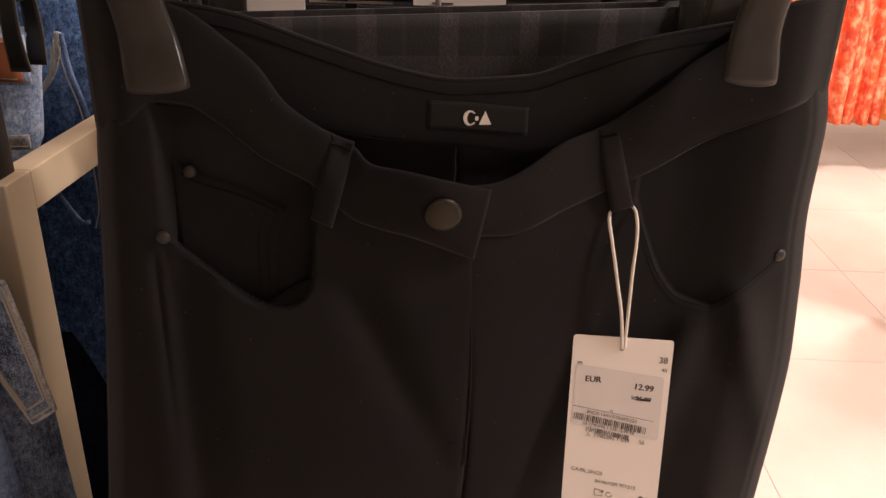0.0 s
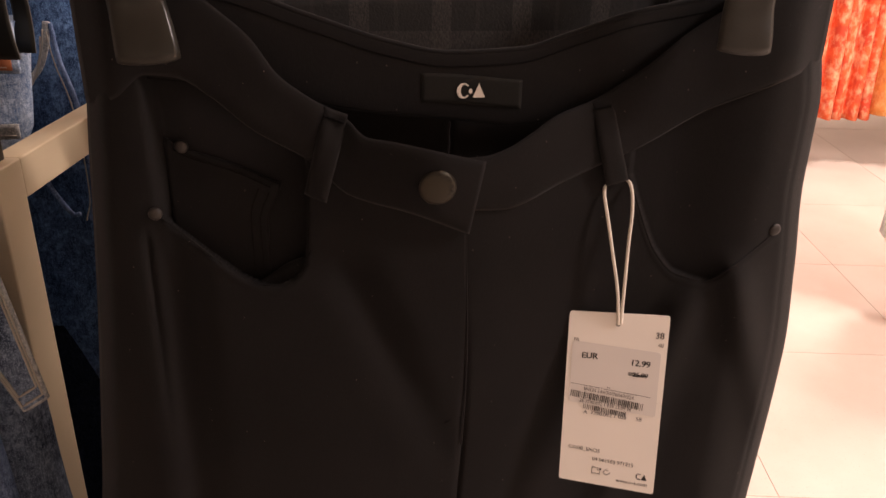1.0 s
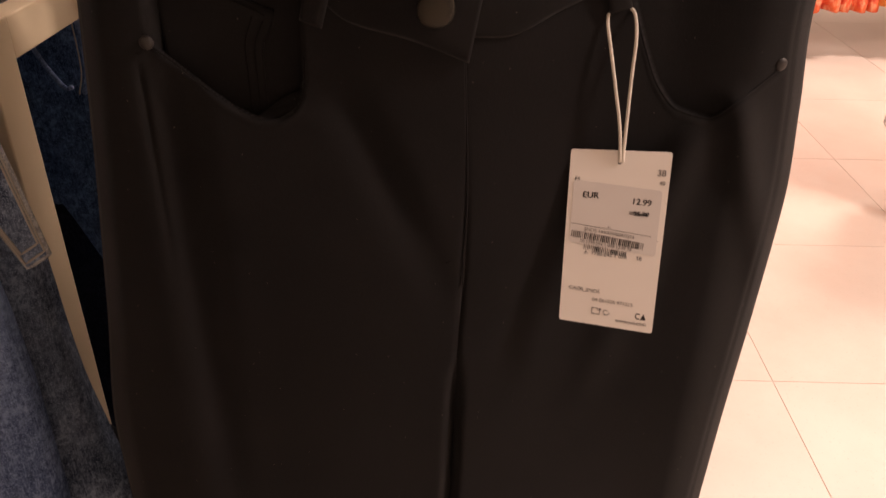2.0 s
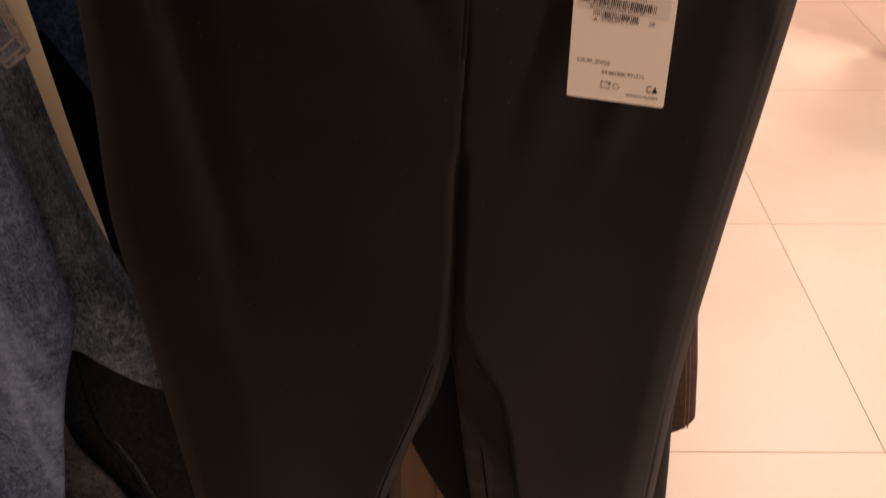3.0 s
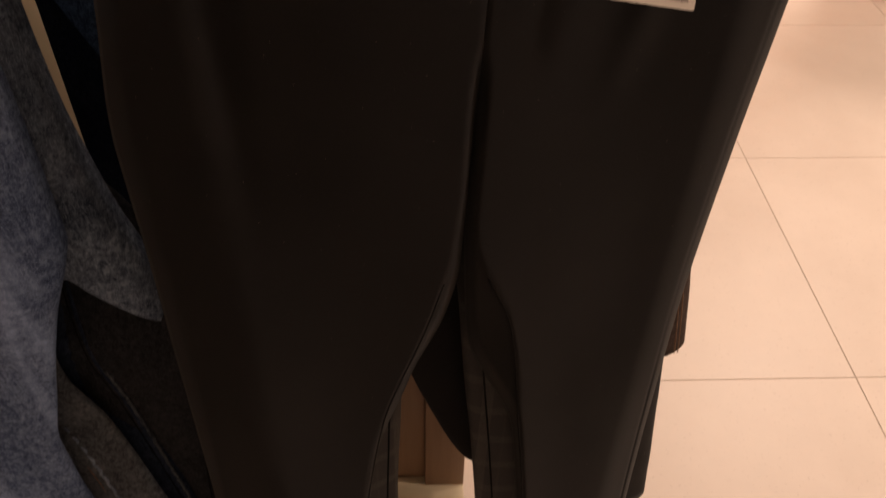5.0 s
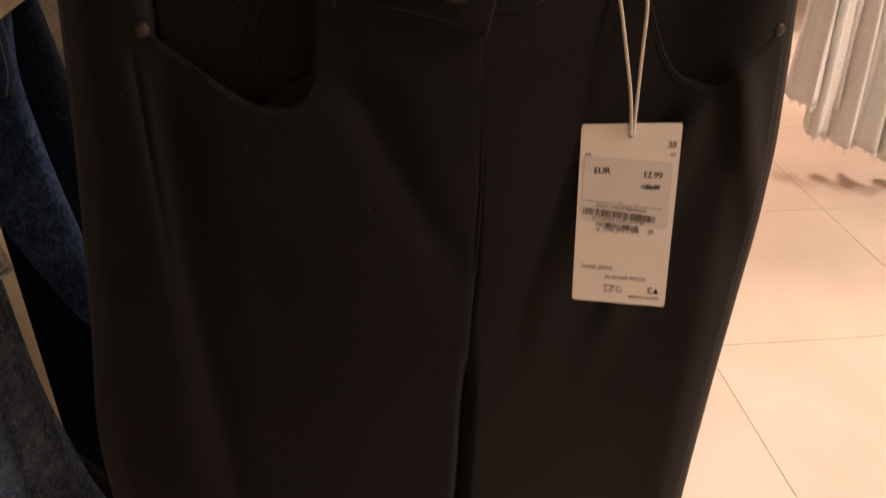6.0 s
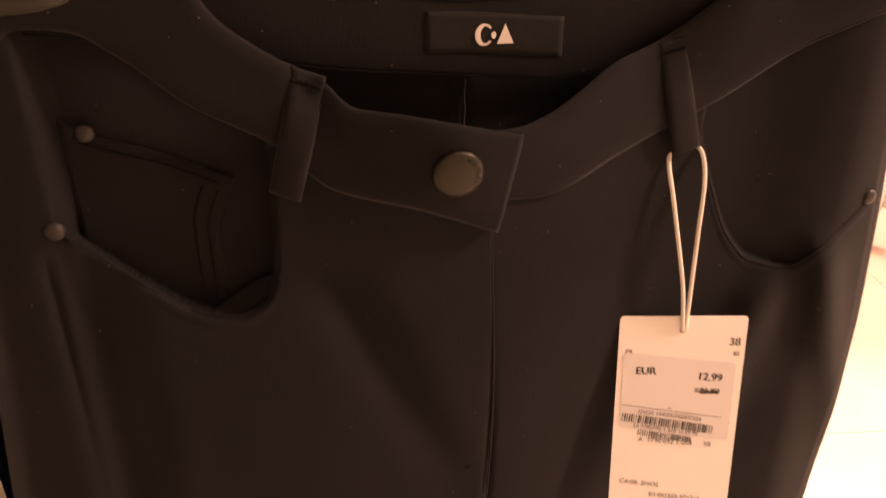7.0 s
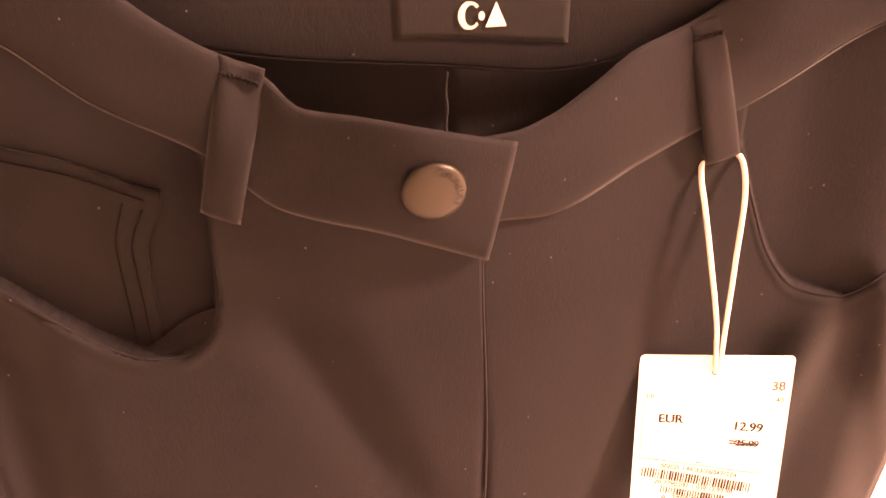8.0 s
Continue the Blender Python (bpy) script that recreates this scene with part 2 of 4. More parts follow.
def tube(name, pts, r, mat, parent=None, label="", sides=8):
    """A round bar or cord along a line of points."""
    pts = [Vector(p) for p in pts]
    bm, rings = bmesh.new(), []
    side = None
    for i, p in enumerate(pts):
        d = (pts[min(i + 1, len(pts) - 1)] - pts[max(i - 1, 0)]).normalized()
        if side is None:
            side = d.orthogonal().normalized()
        side = (side - d * side.dot(d)).normalized()
        up = d.cross(side)
        rings.append([bm.verts.new(p + r * (math.cos(a) * side + math.sin(a) * up))
                      for a in (2 * math.pi * k / sides for k in range(sides))])
    for a, b in zip(rings, rings[1:]):
        for k in range(sides):
            bm.faces.new((a[k], a[(k + 1) % sides], b[(k + 1) % sides], b[k]))
    bm.faces.new(rings[0][::-1])
    bm.faces.new(rings[-1])
    return part(name, bm, mat, parent, label)


def spline(pts, n=8):
    """Catmull-Rom points along a short list of places."""
    p = [Vector(q) for q in pts]
    p = [p[0] * 2 - p[1]] + p + [p[-1] * 2 - p[-2]]
    out = []
    for a, b, c, d in zip(p, p[1:], p[2:], p[3:]):
        for i in range(n):
            s = i / n
            out.append(0.5 * (2 * b + (c - a) * s + (2 * a - 5 * b + 4 * c - d) * s * s + (3 * b - a - 3 * c + d) * s ** 3))
    return out + [p[-2]]


def dome(bm, m, radius, height, rings=6, sides=28):
    """A shallow round button with a rolled rim, facing local +z."""
    prev = None
    top = bm.verts.new(m @ Vector((0, 0, height)))
    for i in range(1, rings + 1):
        a = i / rings * math.pi / 2
        row = [bm.verts.new(m @ Vector((radius * math.sin(a) * math.cos(b), radius * math.sin(a) * math.sin(b), height * math.cos(a) ** 0.7)))
               for b in (2 * math.pi * k / sides for k in range(sides))]
        for k in range(sides):
            if prev is None:
                bm.faces.new((top, row[k], row[(k + 1) % sides]))
            else:
                bm.faces.new((prev[k], row[k], row[(k + 1) % sides], prev[(k + 1) % sides]))
        prev = row
    return bm


def words(name, text, size, mat, parent, m, align="LEFT", bold=0.0):
    data = bpy.data.curves.new(name, "FONT")
    data.body, data.size, data.align_x, data.extrude = text, size, align, 0.00003
    tmp = new(name + "_tmp", data)
    me = bpy.data.meshes.new_from_object(tmp.evaluated_get(bpy.context.evaluated_depsgraph_get()))
    bpy.data.objects.remove(tmp)
    me.transform(m)
    if bold:
        side = m.to_3x3() @ Vector((bold, bold * 0.4, 0.00001))
        bm = bmesh.new()
        for k in (-1, 0, 1):
            me.transform(Matrix.Translation(side * k))
            bm.from_mesh(me)
            me.transform(Matrix.Translation(side * -k))
        bm.to_mesh(me)
        bm.free()
    return link(name, me, mat, parent, rounded=False)


def wob(x, y, z, s=1.0, seed=0.0):
    return noise.noise(Vector((x * s + seed, y * s + seed * 0.7, z * s - seed)))


# ---------------------------------------------------------------- room
X0, X1, Y0, Y1, TOP = -3.6, 5.4, -3.6, 6.0, 3.0
bm = box(bmesh.new(), X0, Y0, -0.12, X1, Y1, -0.0012)
floor = tagged(part("floor", bm, GROUT, rounded=False), "beige stoneware tile floor with thin brown joints", "floor", kind="structure")
for name, b in (("wall_north", (X0, Y1, 0, X1, Y1 + 0.15, TOP)), ("wall_south", (X0, Y0 - 0.15, 0, X1, Y0, TOP)),
                ("wall_west", (X0 - 0.15, Y0 - 0.15, 0, X0, Y1 + 0.15, TOP)), ("wall_east", (X1, Y0 - 0.15, 0, X1 + 0.15, Y1 + 0.15, TOP))):
    tagged(part(name, box(bmesh.new(), *b), WALL, rounded=False), "plain off-white painted shop wall", "wall", kind="structure")
tagged(part("ceiling", box(bmesh.new(), X0 - 0.15, Y0 - 0.15, TOP, X1 + 0.15, Y1 + 0.15, TOP + 0.15), WALL, rounded=False),
       "plain off-white shop ceiling", "ceiling", kind="structure")

# ---------------------------------------------------------------- black trousers
TURN9 = 9.7
trousers = tagged(new("trousers"), "black twill five-pocket trousers clipped to a hanger", "trousers")
trousers.matrix_basis = pose(0, 0, 0, 0, 0, TURN9)

OUT_L = curve((0.08, -0.196), (0.2, -0.190), (0.44, -0.183), (0.64, -0.178), (0.75, -0.175), (0.82, -0.174), (0.9, -0.164), (1.0, -0.152), (1.08, -0.144), (1.14, -0.136))
OUT_R = curve((0.08, 0.198), (0.2, 0.193), (0.32, 0.187), (0.53, 0.179), (0.65, 0.176), (0.78, 0.179), (0.87, 0.183), (0.94, 0.185), (0.99, 0.181), (1.04, 0.176), (1.07, 0.176), (1.10, 0.171), (1.14, 0.157))
MID = curve((0.70, 0.006), (0.76, 0.010), (0.85, 0.012), (0.95, 0.0152), (1.03, 0.0128), (1.1, 0.0128))
IN_L = curve((0.08, -0.052), (0.25, -0.046), (0.467, -0.039), (0.593, -0.025), (0.66, -0.001), (0.70, 0.007), (0.74, 0.009))
IN_R = curve((0.08, 0.056), (0.192, 0.054), (0.448, 0.038), (0.57, 0.025), (0.65, 0.015), (0.70, 0.011), (0.74, 0.0105))
SEAM_L = curve((0.08, -0.105), (0.227, -0.089), (0.381, -0.072), (0.535, -0.050), (0.638, -0.017), (0.70, 0.0))
SEAM_R = curve((0.08, 0.114), (0.331, 0.083), (0.5, 0.062), (0.626, 0.046), (0.70, 0.018), (0.73, 0.012))
BAND_L = curve((-0.16, 1.078), (-0.135, 1.083), (-0.12, 1.094), (-0.108, 1.093), (-0.095, 1.085), (-0.079, 1.071), (-0.056, 1.057), (-0.039, 1.041), (-0.011, 1.032), (0.014, 1.021))
BAND_R = curve((-0.01, 1.031), (0.015, 1.0325), (0.029, 1.032), (0.056, 1.0435), (0.073, 1.051), (0.090, 1.058), (0.121, 1.075), (0.143, 1.083), (0.176, 1.096))
TOP_L = curve((-0.15, 1.13), (-0.128, 1.136), (-0.106, 1.1305), (-0.090, 1.119), (-0.079, 1.109), (-0.069, 1.094), (-0.056, 1.084), (-0.040, 1.0745), (-0.032, 1.067), (-0.017, 1.0645), (0.003, 1.060), (0.0205, 1.0555))
TOP_R = curve((-0.01, 1.056), (0.020, 1.0575), (0.030, 1.0605), (0.041, 1.067), (0.053, 1.075), (0.068, 1.0805), (0.090, 1.094), (0.108, 1.109), (0.127, 1.121), (0.142, 1.133), (0.165, 1.137))
BACK_TOP = curve((-0.15, 1.13), (-0.111, 1.131), (-0.091, 1.128), (-0.055, 1.116), (-0.021, 1.105), (0.004, 1.1005), (0.035, 1.102), (0.055, 1.108), (0.081, 1.116), (0.107, 1.121), (0.16, 1.13))
BACK_SEAM = curve((-0.15, 1.095), (-0.09, 1.088), (-0.036, 1.077), (0.005, 1.0725), (0.032, 1.0695), (0.072, 1.077), (0.12, 1.09), (0.17, 1.1))
POCKET_L = curve((-0.124, 1.034), (-0.111, 1.022), (-0.0995, 1.0105), (-0.088, 1.001), (-0.0805, 0.9975), (-0.0735, 0.9967), (-0.0645, 1.001), (-0.060, 1.0085), (-0.0575, 1.040))
POCKET_R = curve((0.0885, 1.046), (0.096, 1.026), (0.106, 1.005), (0.118, 0.9925), (0.135, 0.988), (0.147, 0.9950), (0.168, 1.0130))


def front_v(u, z):
    """Depth of the front of the trousers: rounded towards the sides, belly forward in the middle."""
    v = 0.085 * math.sqrt(u * u + 0.0016) + 0.002
    v -= 0.010 * math.exp(-((u - 0.005) / 0.045) ** 2) * smooth(1.0, 1.065, z)
    v += 0.006 * math.exp(-((u - 0.09) / 0.055) ** 2)
    v += 0.020 * smooth(-0.125, -0.19, u) + 0.016 * smooth(0.150, 0.19, u)
    # soft drag folds below the pockets and down the legs
    v += 0.0035 * math.sin(24 * u + 5.5 * z) * smooth(1.02, 0.86, z)
    v += 0.0040 * wob(u, 0, z * 0.35, 16, 3) * smooth(1.03, 0.9, z)
    v -= 0.0070 * math.exp(-(((u - 0.150) + 0.35 * (z - 0.99)) / 0.010) ** 2) * smooth(0.80, 0.95, z) * smooth(1.01, 0.985, z)
    v -= 0.0060 * math.exp(-(((u - 0.120) - 0.25 * (z - 0.95)) / 0.012) ** 2) * smooth(0.78, 0.92, z) * smooth(0.995, 0.97, z)
    v += 0.0052 * math.exp(-(((u + 0.035) + 0.42 * (z - 0.99)) / 0.011) ** 2) * smooth(0.86, 0.97, z) * smooth(1.03, 1.0, z)
    return v


def mouth(u, z):
    """How far inside a pocket's mouth a point lies, in metres (negative: outside)."""
    if -0.124 < u < -0.0575:
        return min(z - POCKET_L(u), BAND_L(u) - z + 0.004, u + 0.124, (-0.0575 - u) * 3)
    if 0.0885 < u < 0.168:
        return min(z - POCKET_R(u), BAND_R(u) - z + 0.004, (u - 0.0885) * 3, 0.168 - u)
    return -1.0


HEM_L = curve((-0.21, 0.135), (-0.15, 0.105), (-0.11, 0.112))
HEM_R = curve((0.10, 0.128), (0.113, 0.117), (0.125, 0.116), (0.16, 0.142), (0.186, 0.168), (0.196, 0.225))


def leg(side):
    out, full, seam = (OUT_L, IN_L, SEAM_L) if side < 0 else (OUT_R, IN_R, SEAM_R)
    hem = HEM_L if side < 0 else HEM_R

    def inn(z):
        return seam(z) + (full(z) - seam(z)) * (0.10 + 0.90 * smooth(0.50, 0.64, z))

    def hang(s, z):
        """Lowers a height below the crotch to the curved hem."""
        if z >= 0.70:
            return z
        h = hem(out(0.13) + (inn(0.13) - out(0.13)) * s)
        return h + (z - 0.112) * (0.70 - h) / (0.70 - 0.112)
    band = BAND_L if side < 0 else BAND_R
    zs = list(np.linspace(0.112, 0.70, 74)) + list(np.linspace(0.706, 0.975, 50)) + list(np.linspace(0.977, 1.105, 100))
    cols = list(np.linspace(0, 1, 150))

    def front(s, z):
        z = hang(s, z)
        crotch = smooth(0.76, 0.69, z)
        inner = MID(z) * (1 - crotch) + inn(z) * crotch
        u = out(z) + (inner - out(z)) * s
        top = band(u) + 0.003
        zz = min(z, top)
        v = front_v(u, zz)
        # below the crotch the inner back panel recedes behind the inseam
        w = (u - seam(zz)) * -side
        if w > 0 and crotch > 0:
            v += crotch * (0.0015 + 0.85 * w)
        # inseam ridge and side seam
        v += 0.0012 * crotch * math.exp(-(w / 0.0012) ** 2)
        edge = (u + 0.128 + 0.05 * (1.03 - zz) * 0.2) if side < 0 else (u - out(zz) + 0.007)
        v += 0.0022 * math.exp(-(edge / 0.0016) ** 2) * smooth(1.03, 1.015, zz) * smooth(0.90, 1.0, zz) if side < 0 else 0.0015 * math.exp(-(edge / 0.0012) ** 2)
        v += (0.007 * math.exp(-((edge - 0.012) / 0.010) ** 2) * smooth(1.05, 1.0, zz) * smooth(0.70, 0.95, zz)) if side < 0 else 0.0
        # the pocket mouths: pocket bag lies behind the front
        v += (0.011 * smooth(-0.1245, -0.115, u) if side < 0 else 0.0060 * smooth(0.150, 0.105, u)) * smooth(-0.0002, 0.0013, mouth(u, zz))
        v -= 0.0006 * math.exp(-((mouth(u, zz) + 0.0022) / 0.0016) ** 2)
        # centre seam and fly facing
        if side < 0 and z > 0.70:
            v -= 0.0012 * smooth(0.875, 0.90, zz)
        groove = (u - inner)
        v += 0.0016 * math.exp(-(groove / 0.0016) ** 2) * smooth(1.0, 0.9, zz)
        v += 0.020 * math.exp(-(groove / 0.0030) ** 2) * smooth(0.855, 0.81, zz)
        # rolled outer edge
        v += 0.018 * (1 - s / 0.05) ** 2 if s < 0.05 else 0.0
        return u, v, zz

    ob = sheet("front_leg", front, cols, zs, BLACK, trousers, thick=0.0011)
    zb = list(np.linspace(0.112, 1.105, 70))

    def back(s, z):
        raw, z = z, hang(s, z)
        crotch = smooth(0.76, 0.69, z)
        mid = MID(z) + (0.004 - MID(z)) * smooth(0.88, 1.0, z)
        inner = mid * (1 - crotch) + inn(z) * crotch
        u = out(z) + (inner - out(z)) * s
        f0, f1 = front(0.0, raw)[1], front(1.0, raw)[1]
        rear = 0.030 + 0.004 * math.sin(30 * u + 4 * z)
        rim = math.sin(math.pi * s)
        base = f0 * (1 - s) + f1 * s
        v = base + max(0.004, rear - base) * min(1.0, rim * 1.3) if crotch > 0.5 else rear * smooth(0, 0.12, s) + f0 * (1 - smooth(0, 0.12, s))
        top = min(z, BACK_SEAM(u) + 0.004)
        return u, v, top

    sheet("back_leg", back, list(np.linspace(0, 1, 40)), zb, BLACK_LINING, trousers, thick=0.0011)
    return ob


leg(-1)
leg(1)


def band_piece(name, u0, u1, low, high, depth, mat, label="", n=90, bulge=0.0015, skew=0.0):
    def f(s, t):
        u = u0 + (u1 - u0) * s - skew * (1 - t) * s ** 6
        z = low(u) + (high(u) - low(u)) * t
        return u, depth(u, z) - bulge * (1 - (2 * t - 1) ** 6), z

    return sheet(name, f, list(np.linspace(0, 1, n)), list(np.linspace(0, 1, 22)), mat, trousers, label, thick=0.0028)


def band_depth(u, z):
    v = front_v(u, z) - 0.0012
    v += 0.004 * math.exp(-((u + 0.043) / 0.006) ** 2) * smooth(1.05, 1.075, z)
    v += 0.0016 * wob(u, 0, z, 30, 9)
    v += 0.012 * smooth(-0.132, -0.146, u) + 0.010 * smooth(0.158, 0.172, u)
    return v


band_piece("waistband", -0.1435, 0.0205, BAND_L, TOP_L, lambda u, z: band_depth(u, z) - 0.0035 * smooth(-0.04, 0.0, u), BLACK, skew=0.0062)
band_piece("waistband", 0.002, 0.1715, BAND_R, TOP_R, band_depth, BLACK)


def back_depth(u, z):
    v = 0.019 - 0.006 * smooth(0.09, 0.15, abs(u)) + 0.0012 * wob(u, 1, z, 22, 5)
    return max(v, front_v(u, min(z, 1.1)) + 0.0065)


band_piece("back_waistband", -0.137, 0.160, BACK_SEAM, BACK_TOP, back_depth, BLACK, "black inside of the back waistband", bulge=0.001)
# stitched edges of the waistband, and its centre back seam
for f0, us, dep, off in ((BACK_TOP, np.linspace(-0.12, 0.14, 60), back_depth, -0.0055), (BACK_SEAM, np.linspace(-0.12, 0.14, 60), back_depth, 0.0)):
    tube("seam", [(u, dep(u, f0(u)) - 0.0026, f0(u) + off) for u in us], 0.0003, STITCH_DARK, trousers, sides=5)
for f0, us in ((lambda u: TOP_L(u) - 0.0022, np.linspace(-0.034, 0.0185, 40)), (lambda u: TOP_R(u) - 0.002, np.linspace(0.024, 0.12, 50)),
               (BAND_R, np.linspace(0.016, 0.168, 70)), (BAND_L, np.linspace(-0.10, 0.0115, 60))):
    tube("seam", [(u, band_depth(u, f0(u)) - 0.0016 - (0.0035 * smooth(-0.04, 0, u) if f0 is not BAND_R and u < 0.0205 else 0), f0(u)) for u in us],
         0.00025, STITCH_DARK, trousers, sides=5)
tube("band_rim", [(u, back_depth(u, BACK_TOP(u)) - 0.0006, BACK_TOP(u)) for u in np.linspace(-0.13, 0.155, 80)], 0.0013, BLACK, trousers, sides=8)
tube("centre_back_seam", [(0.004 + 0.0002 * math.sin(z * 700), 0.0185, z) for z in np.linspace(1.03, 1.071, 50)], 0.0005, BLACK_LINING, trousers, sides=5)


def strap(name, a, b, wa, wb, out0, out1):
    """A belt loop: a folded strip from its top at a to its bottom at b."""
    def f(s, t):
        u = a[0] + (b[0] - a[0]) * t + (s - 0.5) * (wa + (wb - wa) * t)
        z = a[1] + (b[1] - a[1]) * t + (s - 0.5) * (0.0022 if a[0] > 0 else -0.004)
        lift = 0.0012 + 0.0022 * math.sin(math.pi * t) + out0 * (1 - t) + out1 * t
        return u, band_depth(u, z) - lift + 0.0012 * (2 * s - 1) ** 4, z
    return sheet(name, f, list(np.linspace(0, 1, 10)), list(np.linspace(0, 1, 28)), BLACK, trousers, thick=0.0014)


strap("belt_loop", (-0.0445, 1.0785), (-0.0548, 1.0395), 0.0098, 0.0088, 0.001, 0.0015)
strap("belt_loop", (0.0715, 1.0805), (0.0830, 1.0415), 0.0088, 0.0100, 0.001, 0.002)
for bu, bz, bw, tilt in ((-0.0455, 1.0750, 0.0086, -0.4), (0.0725, 1.0770, 0.0078, 0.22)):
    tube("bar_tack", [(bu + bw * (s - 0.5), band_depth(bu, bz) - 0.0044 - 0.0004 * math.sin(s * 60), bz + tilt * bw * (s - 0.5) + 0.0003 * math.sin(s * 90)) for s in np.linspace(0, 1, 24)],
         0.0006, STITCH_DARK, trousers, sides=5)
# fly: overlapping edge from the waistband down
tube("fly_edge", [(MID(z) + 0.0002, front_v(MID(z), z) - 0.0014, z) for z in np.linspace(1.024, 0.90, 60)], 0.0005, BLACK, trousers, sides=6)
tube("fly_stitch", [(0.0135 - 0.008 * math.sin(s * math.pi / 2), front_v(0.01, 0.93) - 0.0013, 0.9175 - 0.003 * s) for s in np.linspace(0, 1, 8)],
     0.0005, STITCH_DARK, trousers, sides=5)
# rolled edges of the pocket mouths
tube("pocket_edge", [(u, front_v(u, POCKET_L(u)) - 0.0006, POCKET_L(u)) for u in np.linspace(-0.1235, -0.0585, 60)], 0.0006, BLACK, trousers, sides=6)
tube("pocket_edge", [(u, front_v(u, POCKET_R(u)) - 0.0006, POCKET_R(u)) for u in np.linspace(0.090, 0.1675, 60)], 0.0006, BLACK, trousers, sides=6)
# coin pocket on the inner bag
COIN = curve((-0.115, 1.0665), (-0.109, 1.062), (-0.09, 1.055), (-0.072, 1.046))


def coin(s, t):
    u = -0.116 + s * 0.0465 - 0.0065 * s * smooth(0.0, 0.4, t)
    z = COIN(u) + (POCKET_L(u) - 0.003 - COIN(u)) * t
    return u, front_v(u, z) + 0.0080 + 0.0015 * t, z


sheet("coin_pocket", coin, list(np.linspace(0, 1, 30)), list(np.linspace(0, 1, 24)), BLACK, trousers, thick=0.0012)
tube("coin_stitch", [(u, front_v(u, COIN(u)) + 0.0068, COIN(u) - 0.0035) for u in np.linspace(-0.113, -0.074, 30)], 0.0003, STITCH_DARK, trousers, sides=4)
for inset in (0.004, 0.0085):
    tube("coin_stitch", [(coin(1 - inset / 0.0465, t)[0], coin(1 - inset / 0.0465, t)[1] - 0.0008, coin(1 - inset / 0.0465, t)[2]) for t in np.linspace(0.12, 0.95, 24)],
         0.00025, STITCH_DARK, trousers, sides=4)
# pocket bag turned up in the corner of the mouth
FOLD = curve((-0.083, 0.9978), (-0.0757, 1.0025), (-0.0673, 1.008), (-0.0588, 1.0108))


def turned(s, t):
    u = -0.083 + 0.0242 * s
    low = POCKET_L(u) - 0.003
    z = low + (max(FOLD(u), low + 0.0005) - low) * t
    return u, front_v(u, z) + 0.0012 + 0.0042 * smooth(0.35, 1.0, t) + 0.0015 * math.sin(math.pi * s), z


sheet("pocket_bag", turned, list(np.linspace(0, 1, 24)), list(np.linspace(0, 1, 12)), BLACK, trousers, thick=0.0009)

FACE = pose(0, 0, 0, 90, 0, 0)
for u, z, r, dv in ((-0.1235, 1.0335, 0.0031, 0.001), (-0.1095, 1.0625, 0.0030, -0.0070), (0.1664, 1.0135, 0.0032, 0.001)):
    m = Matrix.Translation((u, front_v(u, z) - dv, z)) @ FACE
    bm = dome(bmesh.new(), m, r, 0.0024, 6, 20)
    part("rivet", bm, RIVET, trousers, "small gunmetal rivet")
BU, BZ = -0.0006, 1.0445
bm_m = Matrix.Translation((BU, band_depth(BU, BZ) - 0.0062, BZ)) @ pose(0, 0, 0, 104, 0, 0)
button = part("button", dome(bmesh.new(), bm_m, 0.0086, 0.0030, 9, 40), BUTTON, trousers, "domed gunmetal shank button with raised lettering")
for i, ch in enumerate("CASUAL"):
    a = radians(76 - i * 21)
    m = bm_m @ Matrix.Translation((0.0058 * math.cos(a), 0.0058 * math.sin(a), 0.00285)) @ pose(0, 0, 0, 0, 0, math.degrees(a) - 90)
    words("button_letter", ch, 0.0027, METAL_BLACK, button, m, "CENTER", 0.00006)

# woven label inside the back waistband: two ivory shapes on black satin


def label_fn(s, t):
    u, z = -0.0085 + 0.0440 * s, 1.0925 - 0.0125 * t - 0.003 * s + 0.0004 * math.sin(5 * s)
    return u, back_depth(u, z) - 0.0026 - 0.0002 * math.sin(math.pi * s), z


woven = sheet("woven_label", label_fn, list(np.linspace(0, 1, 24)), list(np.linspace(0, 1, 8)), LABEL, trousers, "black woven label with an ivory emblem", thick=0.0003)


